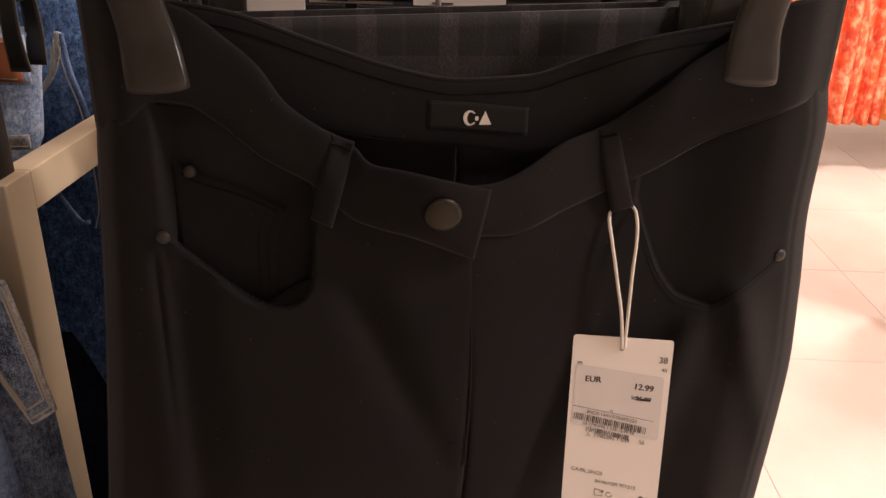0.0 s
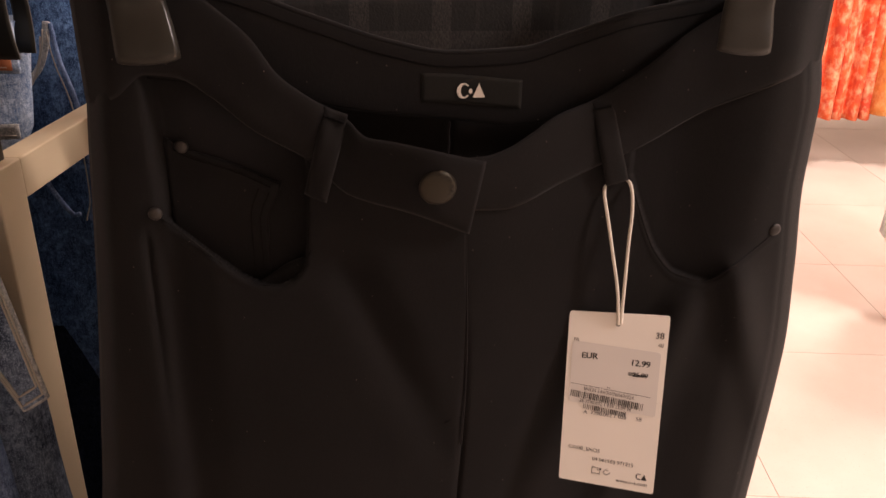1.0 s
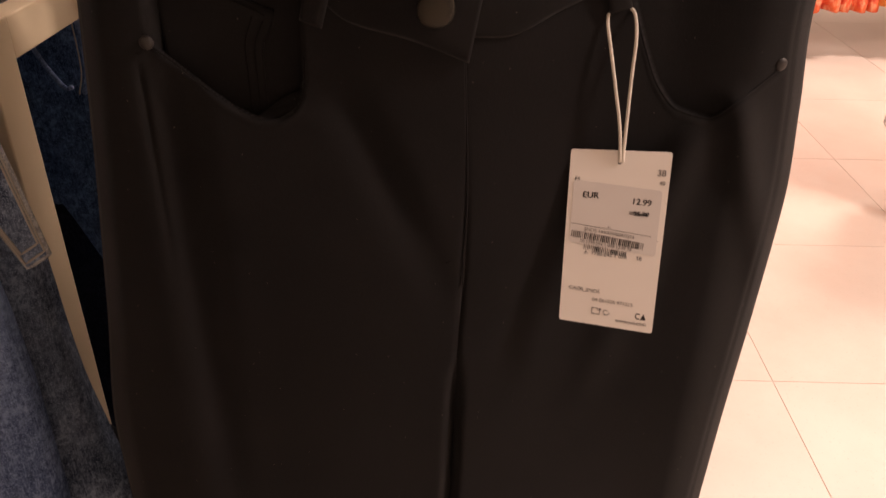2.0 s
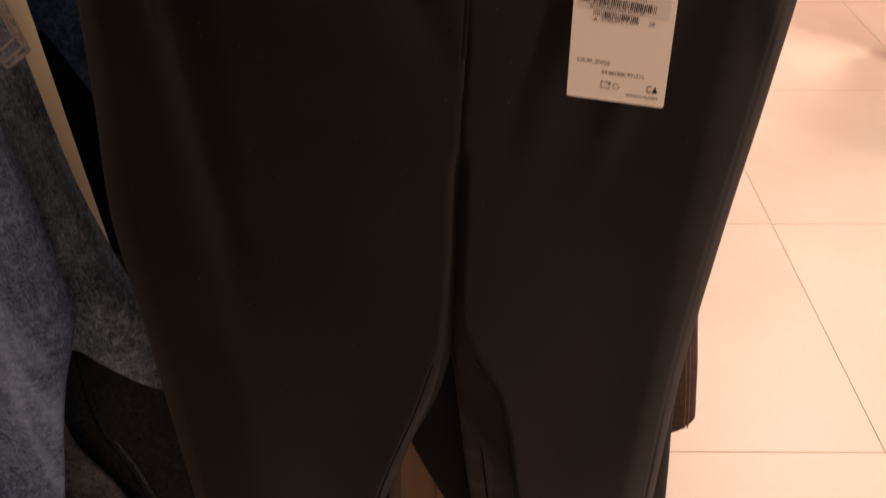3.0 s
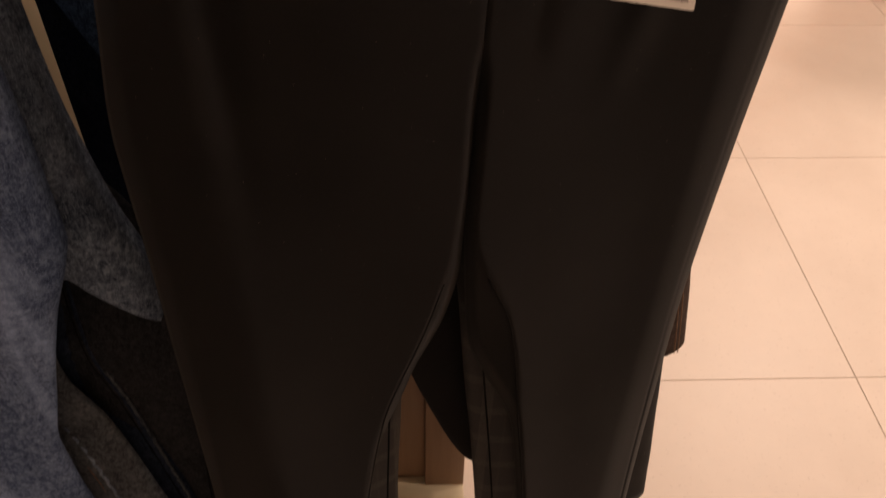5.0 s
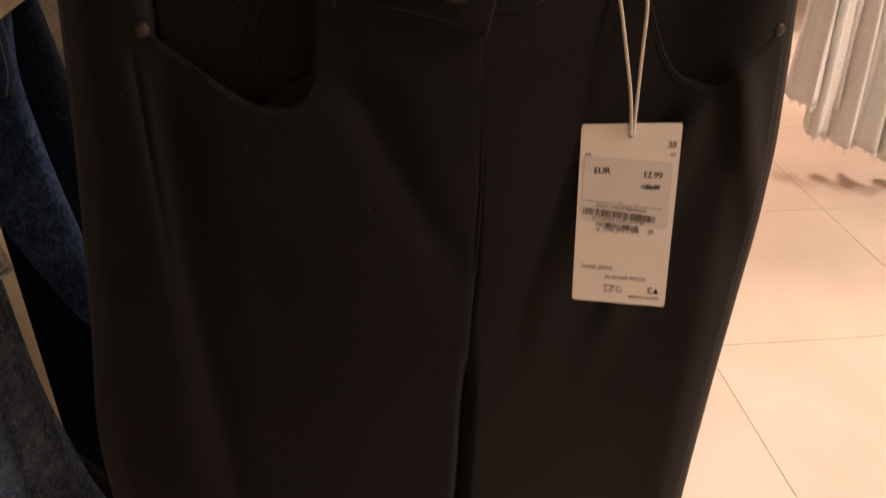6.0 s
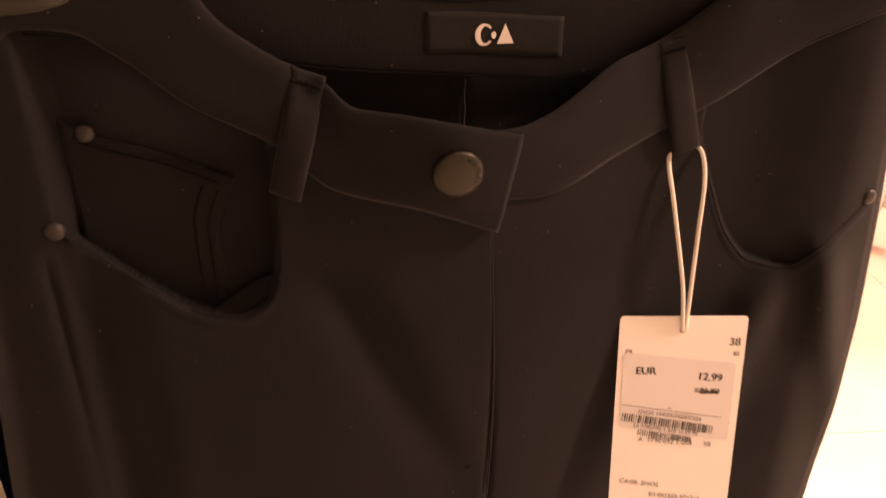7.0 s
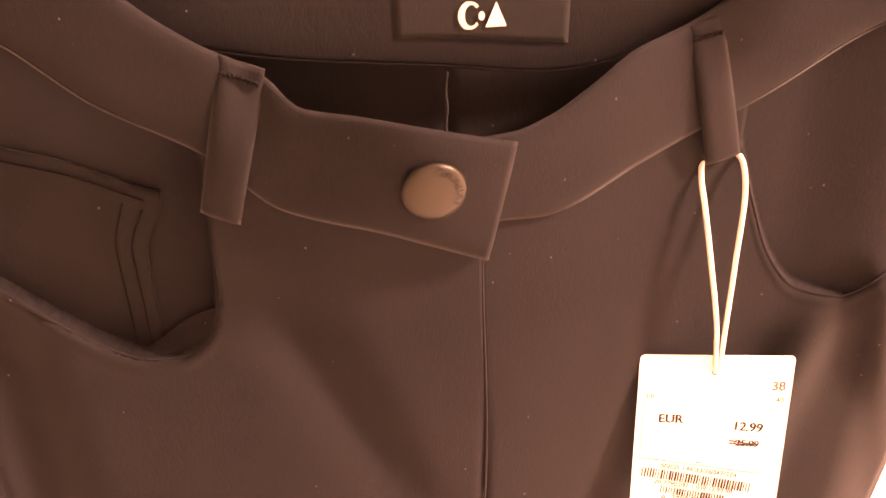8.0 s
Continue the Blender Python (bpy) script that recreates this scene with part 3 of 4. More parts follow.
def logo_disc():
    """Crescent, dot and wedge in raised thread."""
    bm = bmesh.new()

    cu, cz = 0.0127, 1.0848
    ring = []
    for k in range(0, 25):
        a = radians(40 + k * 280 / 24)
        ring.append((cu - 0.0026 + 0.0023 * math.cos(a), cz + 0.0030 * math.sin(a)))
    for (a0, b0), (a1, b1) in zip(ring, ring[1:]):
        wd = 0.0007 + 0.0010 * max(0.0, (cu - 0.0026 - (a0 + a1) / 2) / 0.0023)
        d = Vector((a1 - a0, b1 - b0)).normalized()
        nrm = Vector((-d.y, d.x)) * wd / 2
        q = [(a0 - nrm.x, b0 - nrm.y), (a0 + nrm.x, b0 + nrm.y), (a1 + nrm.x, b1 + nrm.y), (a1 - nrm.x, b1 - nrm.y)]
        vs = [bm.verts.new((u, back_depth(u, z) - 0.0034, z)) for u, z in q]
        bm.faces.new(vs)
    # a solid wedge and a dot
    tri = [(cu + 0.0012, cz - 0.003), (cu + 0.0066, cz - 0.003), (cu + 0.0038, cz + 0.0031)]
    bm.faces.new([bm.verts.new((u, back_depth(u, z) - 0.0034, z)) for u, z in tri])
    dot = [(cu + 0.0002 + 0.0008 * math.cos(a), cz - 0.0002 + 0.0011 * math.sin(a)) for a in (k * math.pi / 6 for k in range(12))]
    bm.faces.new([bm.verts.new((u, back_depth(u, z) - 0.0034, z)) for u, z in dot])
    return bm


part("emblem", logo_disc(), LOGO, woven, "ivory woven emblem", rounded=False)


def flare(ob):
    """The cloth widens towards the back as it rounds the hips."""
    for child in ob.children_recursive:
        for v in child.data.vertices:
            k = 1 + v.co.y / 0.35
            v.co.x, v.co.z = (v.co.x + 0.05) * k - 0.05, 1.125 + (v.co.z - 1.125) * k


for seam, inn, side in ((SEAM_L, IN_L, -1), (SEAM_R, IN_R, 1)):
    line = []
    for z in np.linspace(0.20, 0.68, 60):
        w = (inn(z) - seam(z)) * 0.02
        line.append((seam(z) + w, front_v(seam(z), z) + 0.0006, z))
    tube("inseam", line, 0.0006, STITCH_DARK, trousers, sides=5)
flare(trousers)


# ---------------------------------------------------------------- trouser hanger
def clip_mesh(u0, u1, z0, lean):
    def f(s, t):
        half = (u1 - u0) / 2 * (1.0 - 0.17 * smooth(0.0, 0.55, t) + 0.10 * smooth(0.5, 1, t))
        u = (u0 + u1) / 2 + (2 * s - 1) * half + lean * (0.55 * t + 0.45 * t * t)
        z = z0 + 0.062 * t - 0.0012 * (1 - (2 * s - 1) ** 2) * (1 - t) - 0.0008 * (2 * s - 1) * (1 - t) * (1 if lean > 0 else -1)
        v = -0.0065 - 0.005 * smooth(0.35, 0.0, t) - 0.004 * smooth(0.35, 0.9, t) + 0.0016 * (2 * s - 1) ** 4
        return u, v, z
    return f


def trouser_hanger(v_off, clips, mat=PLASTIC, label="black plastic clip hanger on the rail"):
    h = tagged(new("clip_hanger"), label, "hanger")
    for u0, u1, z0, lean, base in clips:
        f = clip_mesh(u0, u1, z0, lean)
        sheet("clip", lambda s, t, f=f, base=base: Vector(f(s, t)) + Vector((0, base, 0)), list(np.linspace(0, 1, 14)), list(np.linspace(0, 1, 24)), mat, h, thick=0.0028)
        rim = [(0, t) for t in np.linspace(1, 0, 20)] + [(q, 0) for q in np.linspace(0.06, 0.94, 12)] + [(1, t) for t in np.linspace(0, 1, 20)]
        tube("clip_rim", [Vector(f(a, b)) + Vector((0, base - 0.0004, 0)) for a, b in rim], 0.0007, mat, h, sides=6)
        sheet("clip", lambda s, t, f=f, base=base: Vector((f(s, t)[0], base + 0.026 - 0.4 * f(s, t)[1], f(s, t)[2])), list(np.linspace(0, 1, 8)), list(np.linspace(0, 1, 12)), mat, h, thick=0.0028)
        tube("jaw", [((u0 + u1) / 2 + lean, base - 0.004, z0 + 0.052), ((u0 + u1) / 2 + lean, base + 0.03, z0 + 0.052)], 0.006, mat, h)
    ua, ub = clips[0][0] + 0.005, clips[-1][1] - 0.005
    tube("bar", [(ua, 0.012, 1.157), (ub, 0.012, 1.157)], 0.006, mat, h, sides=12)
    uc = (ua + ub) / 2
    tube("hook", spline([(uc, 0.012, 1.157), (uc, 0.012, 1.20), (uc - 0.012, 0.012, 1.222), (uc, 0.012, 1.246), (uc + 0.02, 0.012, 1.238), (uc + 0.024, 0.012, 1.222)]), 0.0017, CHROME, h)
    h.matrix_basis = pose(0, 0, 0, 0, 0, TURN9) @ Matrix.Translation((0, v_off, 0))
    return h


trouser_hanger(0.0, ((-0.1275, -0.1045, 1.1025, -0.0135, 0.002), (0.1190, 0.1425, 1.1040, 0.0085, 0.004)))

# ---------------------------------------------------------------- price tag
tag = tagged(new("price_tag"), "white card price tag with a grey sticker on a white cord", "price tag")
TW, TH = 0.0505, 0.0982
tag_m = pose(0.0926, 0.0236, 0.9698, 80.55, -0.713, -4.388)
tag.matrix_basis = tag_m


def rounded_card(w, h, r, x0=0.0, y0=0.0, skew=0.0, z0=0.0, z1=0.0005):
    bm = bmesh.new()
    pts = []
    for cx, cy, a0 in ((w / 2 - r, -r, 0), (-w / 2 + r, -r, 90), (-w / 2 + r, -h + r, 180), (w / 2 - r, -h + r, 270)):
        for k in range(6):
            a = radians(a0 + k * 18)
            pts.append((x0 + cx + r * math.cos(a), y0 + cy + r * math.sin(a)))
    lo = [bm.verts.new((x, y + skew * x, z0)) for x, y in pts]
    hi = [bm.verts.new((x, y + skew * x, z1)) for x, y in pts]
    bm.faces.new(hi)
    bm.faces.new(lo[::-1])
    for k in range(len(pts)):
        bm.faces.new((lo[k], lo[(k + 1) % len(pts)], hi[(k + 1) % len(pts)], hi[k]))
    return bm


part("card", rounded_card(TW, TH, 0.0014), PAPER, tag, rounded=False)
part("sticker", rounded_card(0.0452, 0.0350, 0.0016, -0.0003, -0.0180, -0.075, 0.00055, 0.0007), STICKER, tag, "grey paper price sticker", rounded=False)


def at_tag(x, y, rot=0.0, z=0.00075):
    return pose(x, y, z, 0, 0, rot)


def bars(name, x, y, w, h, mat, n, rot=0.0, seed=1, z=0.00075, duty=0.5):
    rnd = random.Random(seed)
    bm, p = bmesh.new(), 0.0
    m = at_tag(x, y, rot, z)
    step = w / n
    for i in range(n):
        bw = step * duty * (0.5 + rnd.random()) if n > 1 else w
        vs = [bm.verts.new(m @ Vector(q)) for q in ((p, 0, 0), (p + bw, 0, 0), (p + bw, -h, 0), (p, -h, 0))]
        bm.faces.new(vs)
        p += step
    return part(name, bm, mat, tag, rounded=False)


words("print", "38", 0.0046, INK_GREY, tag, at_tag(0.0232, -0.0122, 0, 0.0006), "RIGHT", 0.00007)
words("print", "40", 0.0028, INK_GREY, tag, at_tag(0.0232, -0.0167, 0, 0.0006), "RIGHT")
words("print", "FR", 0.0027, INK_GREY, tag, at_tag(-0.0223, -0.0167, 0, 0.0006))
words("print", "EUR", 0.0046, INK, tag, at_tag(-0.0178, -0.0257, 0), "LEFT", 0.00014)
words("print", "12.99", 0.0046, INK, tag, at_tag(0.0174, -0.0280, -3.0), "RIGHT", 0.00014)
words("print", "25.99", 0.0036, INK, tag, at_tag(0.0168, -0.0339, -2.0), "RIGHT", 0.00010)
bars("print", 0.0066, -0.0314, 0.0098, 0.0005, INK, 1, -8, 2, 0.0008, 1.4)
bars("print", 0.0066, -0.0325, 0.0090, 0.0005, INK, 1, -3, 5, 0.0008, 1.4)
bars("print", -0.0226, -0.0402, 0.0417, 0.00025, INK_GREY, 1, -5.3, 6, 0.0008, 2.0)
bars("print", 0.0205, -0.0465, 0.0022, 0.0003, INK_GREY, 1, 0, 6, 0.0006, 1.5)
bars("print", -0.0035, -0.0406, 0.0020, 0.0008, INK_GREY, 2, -5, 7, 0.0008, 0.6)
words("print", "SNOS 144/33/76047/324", 0.0026, INK_GREY, tag, at_tag(-0.0157, -0.0438, -5.3, 0.0009))
bars("barcode", -0.0218, -0.0442, 0.0383, 0.0038, INK, 40, -5.9, 3, 0.0008, 0.5)
words("print", "20 7790.092 1 038 12.99 98", 0.0024, INK_GREY, tag, at_tag(-0.0174, -0.0506, -4.8, 0.0009))
bars("barcode", -0.0149, -0.0517, 0.0225, 0.0027, INK, 24, -5.6, 4, 0.0008, 0.5)
words("print", "A  7790.092 1 038", 0.0030, INK_GREY, tag, at_tag(-0.0148, -0.0572, -1.3, 0.0009))
words("print", "58", 0.0030, INK_GREY, tag, at_tag(0.0125, -0.0577, -1.0, 0.0009))
words("print", "CA:00_SNOS", 0.0030, INK_GREY, tag, at_tag(-0.0214, -0.0787, -2.0, 0.0006))
words("print", "04 061505 971215", 0.0029, INK_GREY, tag, at_tag(-0.0084, -0.0841, -1.0, 0.0006))
words("print", "www.c-a.com", 0.0030, INK_GREY, tag, at_tag(0.0050, -0.0945, 0.0, 0.0006), "LEFT", 0.00004)
# recycling icons: an open carton and a round arrow
for icon, x, turnto in (("carton", -0.0080, 300), ("arrow", -0.0018, 330)):
    if icon == "carton":
        line = [(x, -0.0880), (x + 0.0030, -0.0880), (x + 0.0030, -0.0893), (x + 0.0042, -0.0893), (x + 0.0042, -0.0915), (x, -0.0915), (x, -0.0880)]
    else:
        line = [(x + 0.0014 + 0.0014 * math.cos(radians(a)), -0.0900 + 0.0014 * math.sin(radians(a))) for a in range(40, turnto, 20)] + [(x + 0.0034, -0.0900)]
    tube("icon", [(a, b, 0.00058) for a, b in line], 0.0002, INK_GREY, tag, sides=4)
bars("icon", -0.0042, -0.0880, 0.0010, 0.0010, INK, 1, 0, 15, 0.0006, 1.0)
# small emblem: a crescent and a wedge
bm = bmesh.new()
ring = [(0.0168 + r * math.cos(radians(a)), -0.0894 + r * 1.15 * math.sin(radians(a))) for r, span in ((0.0016, range(50, 311, 20)), (0.0010, range(310, 49, -20))) for a in span]
bm.faces.new([bm.verts.new((a, b, 0.0006)) for a, b in ring])
bm.faces.new([bm.verts.new((a, b, 0.0006)) for a, b in ((0.0180, -0.0912), (0.0212, -0.0912), (0.0197, -0.0876))])
part("emblem", bm, INK, tag, "small black emblem", rounded=False)
# eyelet and cord
bm = bmesh.new()
bmesh.ops.create_circle(bm, cap_ends=True, segments=16, radius=0.0011, matrix=Matrix.Translation((-0.0004, -0.0060, 0.0007)))
part("eyelet", bm, INK_GREY, tag, "punched hole", rounded=False)


def uvz(u, v, z):
    return pose(0, 0, 0, 0, 0, TURN9) @ Vector((u, v, z))


inv = tag_m.inverted()
for child in tag.children:
    # the card is slightly skewed towards its lower edge
    for v in child.data.vertices:
        v.co.y *= 1 + 1.165 * v.co.x
L1 = [uvz(0.0945, 0.0060, 0.9640), uvz(0.0922, 0.0068, 0.983), uvz(0.0880, 0.0078, 1.0025), uvz(0.0840, 0.0100, 1.022), uvz(0.0820, 0.0120, 1.0325), uvz(0.0832, 0.0150, 1.0372), uvz(0.0870, 0.0190, 1.0385)]
L2 = [uvz(0.0957, 0.0060, 0.9640), uvz(0.0956, 0.0068, 0.983), uvz(0.0954, 0.0078, 1.0065), uvz(0.0962, 0.0100, 1.024), uvz(0.0957, 0.0120, 1.0335), uvz(0.0945, 0.0150, 1.0380), uvz(0.0905, 0.0190, 1.0390)]
for pts in (L1, L2):
    tube("cord", [inv @ p for p in spline(pts, 8)], 0.00085, CORD, tag, "white cotton cord", 8)

# ---------------------------------------------------------------- rack
rack = tagged(new("garment_rack"), "cream lacquered shop rack with post, side bar and base", "garment rack")
part("post", box(bmesh.new(), -0.341, 0.166, 0.0, -0.303, 0.200, 0.985, 0.0015), CREAM, rack)
part("side_bar", box(bmesh.new(), -0.324, 0.2, 0.955, -0.303, 0.95, 0.985, 0.0015), CREAM, rack)
part("post", box(bmesh.new(), -0.341, 0.95, 0.0, -0.303, 0.985, 0.985, 0.0015), CREAM, rack)
part("slot_edge", box(bmesh.new(), -0.3375, 0.1662, 0.985, -0.3105, 0.1697, 0.9880, 0.0005), CHROME, rack, "thin bare metal edge of the slot")
part("upright", box(bmesh.new(), -0.3365, 0.1700, 0.985, -0.3115, 0.196, 1.44, 0.001), METAL_BLACK, rack, "black metal upright in the post")
part("base", box(bmesh.new(), -0.341, 0.172, 0.036, 0.041, 0.30, 0.050, 0.0015), CREAM, rack)
part("foot", box(bmesh.new(), 0.022, 0.172, 0.0, 0.041, 0.190, 0.036, 0.001), CREAM, rack)
part("foot", box(bmesh.new(), 0.022, 0.280, 0.0, 0.041, 0.300, 0.036, 0.001), CREAM, rack)
part("column", box(bmesh.new(), -0.012, 0.222, 0.050, 0.041, 0.262, 1.30, 0.0015), WOOD, rack)
part("panel", box(bmesh.new(), -0.303, 0.236, 0.050, -0.012, 0.250, 0.34, 0.001), WOOD, rack)
tube("arm", [uvz(0.009, -0.055, 1.236), (0.010, 0.222, 1.236), (0.012, 0.62, 1.236)], 0.0075, CREAM, rack, sides=14)
tube("rail", [(-0.52, -0.12, 1.236), (-0.52, 0.95, 1.236)], 0.0085, CREAM, rack, sides=14)
for ry in (0.183, 0.94):
    tube("bracket", [(-0.328, ry, 1.20), (-0.328, ry, 1.236), (-0.52, ry, 1.236)], 0.007, METAL_BLACK, rack, sides=10)
part("upright", box(bmesh.new(), -0.3385, 0.955, 0.985, -0.3185, 0.980, 1.44, 0.001), METAL_BLACK, rack)


# ---------------------------------------------------------------- garments with legs
def leg_tube(parent, left, right, mid_y, depth, zs, mat, seed, name="leg", folds=0.006, slant=0.0, sides=56, fat=2.4):
    """One trouser leg: a soft flattened tube between two edges."""
    def f(k, z):
        a = 2 * math.pi * k / sides
        l, r = left(z), right(z)
        c, s = math.cos(a), math.sin(a)
        px = math.copysign(abs(c) ** (2 / fat), c)
        py = math.copysign(abs(s) ** (2 / fat), s)
        x = (l + r) / 2 + (r - l) / 2 * px
        y = mid_y(z) + depth(z) / 2 * py
        y += folds * (wob(x, 0, z * 0.3, 14, seed) + 0.5 * wob(x, 0, z * 0.5, 34, seed + 4)) * (0.4 + 0.6 * abs(py))
        x += 0.35 * folds * wob(0.3, y, z, 9, seed + 2)
        return x, y, z + slant * min(r - x, 0.06) * smooth(zs[0] + 0.30, zs[0], z)
    return sheet(name, f, list(range(sides)), zs, mat, parent, thick=0.0016, closed=True)


def hem_seam(parent, left, right, mid_y, depth, z, mat, seed, slant=0.0):
    pts = []
    for k in range(41):
        a = 2 * math.pi * k / 40
        l, r = left(z), right(z)
        x = (l + r) / 2 + (r - l) / 2 * 1.005 * math.copysign(abs(math.cos(a)) ** 0.83, math.cos(a))
        y = mid_y(z) + depth(z) / 2 * 1.04 * math.copysign(abs(math.sin(a)) ** 0.83, math.sin(a))
        pts.append((x, y, z + slant * (r - x)))
    return tube("hem_stitch", pts, 0.0009, mat, parent, sides=5)


def const(v):
    return lambda z: v


def simple_hanger(x0, x1, y, top, half=0.010):
    h = tagged(new("clip_hanger"), "black plastic clip hanger hooked over the rail", "hanger")
    for x in (x0, x1):
        def f(s, t, x=x):
            return x + (2 * s - 1) * (half + 0.002 * (1 - t)), y - 0.012 - 0.004 * math.sin(math.pi * t), top - 0.036 + 0.062 * t
        sheet("clip", f, list(np.linspace(0, 1, 8)), list(np.linspace(0, 1, 12)), PLASTIC, h, thick=0.0028)
        sheet("clip", lambda s, t, f=f: (f(s, t)[0], 2 * y - f(s, t)[1], f(s, t)[2]), list(np.linspace(0, 1, 6)), list(np.linspace(0, 1, 8)), PLASTIC, h, thick=0.0028)
        tube("jaw", [(x, y - 0.013, top + 0.018), (x, y + 0.013, top + 0.018)], 0.005, PLASTIC, h)
    tube("bar", [(x0, y, top + 0.024), (x1, y, top + 0.024)], 0.0055, PLASTIC, h, sides=10)
    xc = (x0 + x1) / 2
    return h, xc


def hook(h, x, y, z0, z1=1.2445):
    tube("hook", spline([(x, y, z0), (x, y, z1 - 0.03), (x - 0.012, y, z1 - 0.012), (x, y, z1 + 0.002), (x + 0.014, y, z1 - 0.006), (x + 0.016, y, z1 - 0.02)]), 0.0016, CHROME, h)


TMAT = pose(0, 0, 0, 0, 0, TURN9)


def zrow(z0, z1, n):
    return list(np.linspace(z0, z1, n))


# --- charcoal check trousers behind the black pair
plaid = tagged(new("trousers"), "charcoal trousers with a faint check on a clip hanger", "trousers")
PV = 0.078
p_depth = lambda z: 0.036 - 0.020 * smooth(0.8, 1.1, z)
p_mid = lambda z: 0.064 + (PV - 0.064) * smooth(0.6, 1.0, z)
p_in = curve((0.07, 0.070), (0.107, 0.066), (0.387, 0.041), (0.549, 0.025), (0.615, 0.019), (0.68, 0.006))
q_in = curve((0.12, -0.040), (0.1625, -0.0385), (0.397, -0.0305), (0.534, -0.0235), (0.62, -0.010), (0.68, 0.002))
leg_tube(plaid, p_in, lambda z: 0.160 + 0.045 * smooth(0.9, 0.3, z), p_mid, p_depth, zrow(0.072, 1.110, 70), PLAID, 21, slant=0.0, folds=0.004)
leg_tube(plaid, lambda z: -0.152 - 0.05 * smooth(1.0, 0.4, z), q_in, p_mid, p_depth, zrow(0.165, 1.110, 60), PLAID, 23, slant=-0.83, folds=0.004)
for edge, sign, z0 in ((p_in, 1, 0.085), (q_in, -1, 0.16)):
    tube("inseam", [(edge(z) + sign * 0.013, p_mid(z) - p_depth(z) * 0.5 - 0.0008, z) for z in np.linspace(z0, 0.6, 40)], 0.0009, STITCH_DARK, plaid, sides=5)
sheet("waistband", lambda s, t: (-0.155 + 0.321 * s, PV - 0.013 + 0.0015 * wob(s * 4, 0, t, 1, 3), 1.072 + 0.0445 * t + 0.0100 * s * t), list(np.linspace(0, 1, 40)), list(np.linspace(0, 1, 8)), PLAID, plaid, thick=0.003)
sheet("waistband", lambda s, t: (-0.155 + 0.321 * s, PV + 0.010, 1.072 + 0.0445 * t + 0.0100 * s * t), list(np.linspace(0, 1, 20)), list(np.linspace(0, 1, 4)), PLAID, plaid, thick=0.003)
plaid.matrix_basis = TMAT
h, xc = simple_hanger(-0.128, 0.135, PV, 1.118)
hook(h, 0.009, PV, 1.144)
h.matrix_basis = TMAT

# --- plain black trousers behind the check pair
second = tagged(new("trousers"), "plain black wide-leg trousers behind the check pair", "trousers")
SV = 0.112
s_out = curve((0.13, 0.288), (0.229, 0.276), (0.42, 0.252), (0.59, 0.234), (0.8, 0.21), (1.0, 0.185), (1.10, 0.166))
s_in = curve((0.15, 0.110), (0.288, 0.060), (0.3035, 0.0445), (0.406, 0.003), (0.462, -0.013), (0.52, -0.020), (0.62, -0.012), (0.75, 0.0))
leg_tube(second, s_in, s_out, const(SV), lambda z: 0.034 - 0.012 * smooth(0.8, 1.1, z), zrow(0.140, 1.065, 70), BLACK, 25, slant=-0.30, folds=0.004)
leg_tube(second, lambda z: -0.150 - 0.02 * smooth(1.0, 0.4, z), lambda z: 0.0 - 0.055 * smooth(0.62, 0.4, z), const(SV), const(0.030), zrow(0.30, 1.065, 40), BLACK, 27, folds=0.004)
second.matrix_basis = TMAT
h, xc = simple_hanger(-0.12, 0.13, SV, 1.065)
hook(h, 0.009, SV, 1.089)
h.matrix_basis = TMAT

# --- brown-black denim behind it
brown = tagged(new("jeans"), "cropped brown-black denim jeans with stitched side seam", "jeans")
BV = 0.160
b_out = curve((0.36, 0.309), (0.45, 0.294), (0.6, 0.265), (0.9, 0.22), (1.1, 0.18))
leg_tube(brown, lambda z: 0.05 - 0.04 * smooth(0.45, 0.65, z), b_out, const(BV), const(0.045), zrow(0.372, 1.10, 40), DENIM_BROWN, 31, slant=-0.25)
leg_tube(brown, lambda z: -0.17, lambda z: -0.02 + 0.02 * smooth(0.5, 0.7, z), const(BV), const(0.045), zrow(0.62, 1.10, 30), DENIM_BROWN, 33)
for off in (0.017, 0.021):
    tube("side_seam", [(b_out(z) - off, BV - 0.0215, z + 0.002) for z in np.linspace(0.375, 0.9, 40)], 0.0007, STITCH_RUST, brown, sides=5)
brown.matrix_basis = TMAT
h, xc = simple_hanger(-0.13, 0.13, BV, 1.10)
hook(h, 0.009, BV, 1.124)
h.matrix_basis = TMAT

# --- more dark trousers on the far side of the column
for k, (yy, xl, xr, hem, mat, what) in enumerate(((0.335, -0.235, 0.15, 0.22, BLACK, "plain black trousers"), (0.40, -0.225, 0.15, 0.26, DENIM_BLACK, "black-grey denim trousers"),
                                                 (0.47, -0.23, 0.16, 0.24, BLACK_LINING, "plain black trousers"))):
    far = tagged(new("trousers"), what + " hanging behind the rack column", "trousers")
    xm = (xl + xr) / 2
    leg_tube(far, lambda z, xl=xl: xl - 0.01 * smooth(1.0, 0.4, z), lambda z, xm=xm: xm - 0.004, const(yy), const(0.04), zrow(hem, 1.085, 40), mat, 91 + k)
    leg_tube(far, lambda z, xm=xm: xm + 0.004, lambda z, xr=xr: xr, const(yy), const(0.04), zrow(hem, 1.085, 40), mat, 95 + k)
    sheet("waistband", lambda s, t, xl=xl, xr=xr, yy=yy: (xl + (xr - xl) * s, yy - 0.018, 1.052 + 0.038 * t), list(np.linspace(0, 1, 20)), list(np.linspace(0, 1, 4)), mat, far, thick=0.003)
    h, xc = simple_hanger(xl + 0.05, xr - 0.04, yy, 1.085)
    hook(h, 0.011, yy, 1.109)

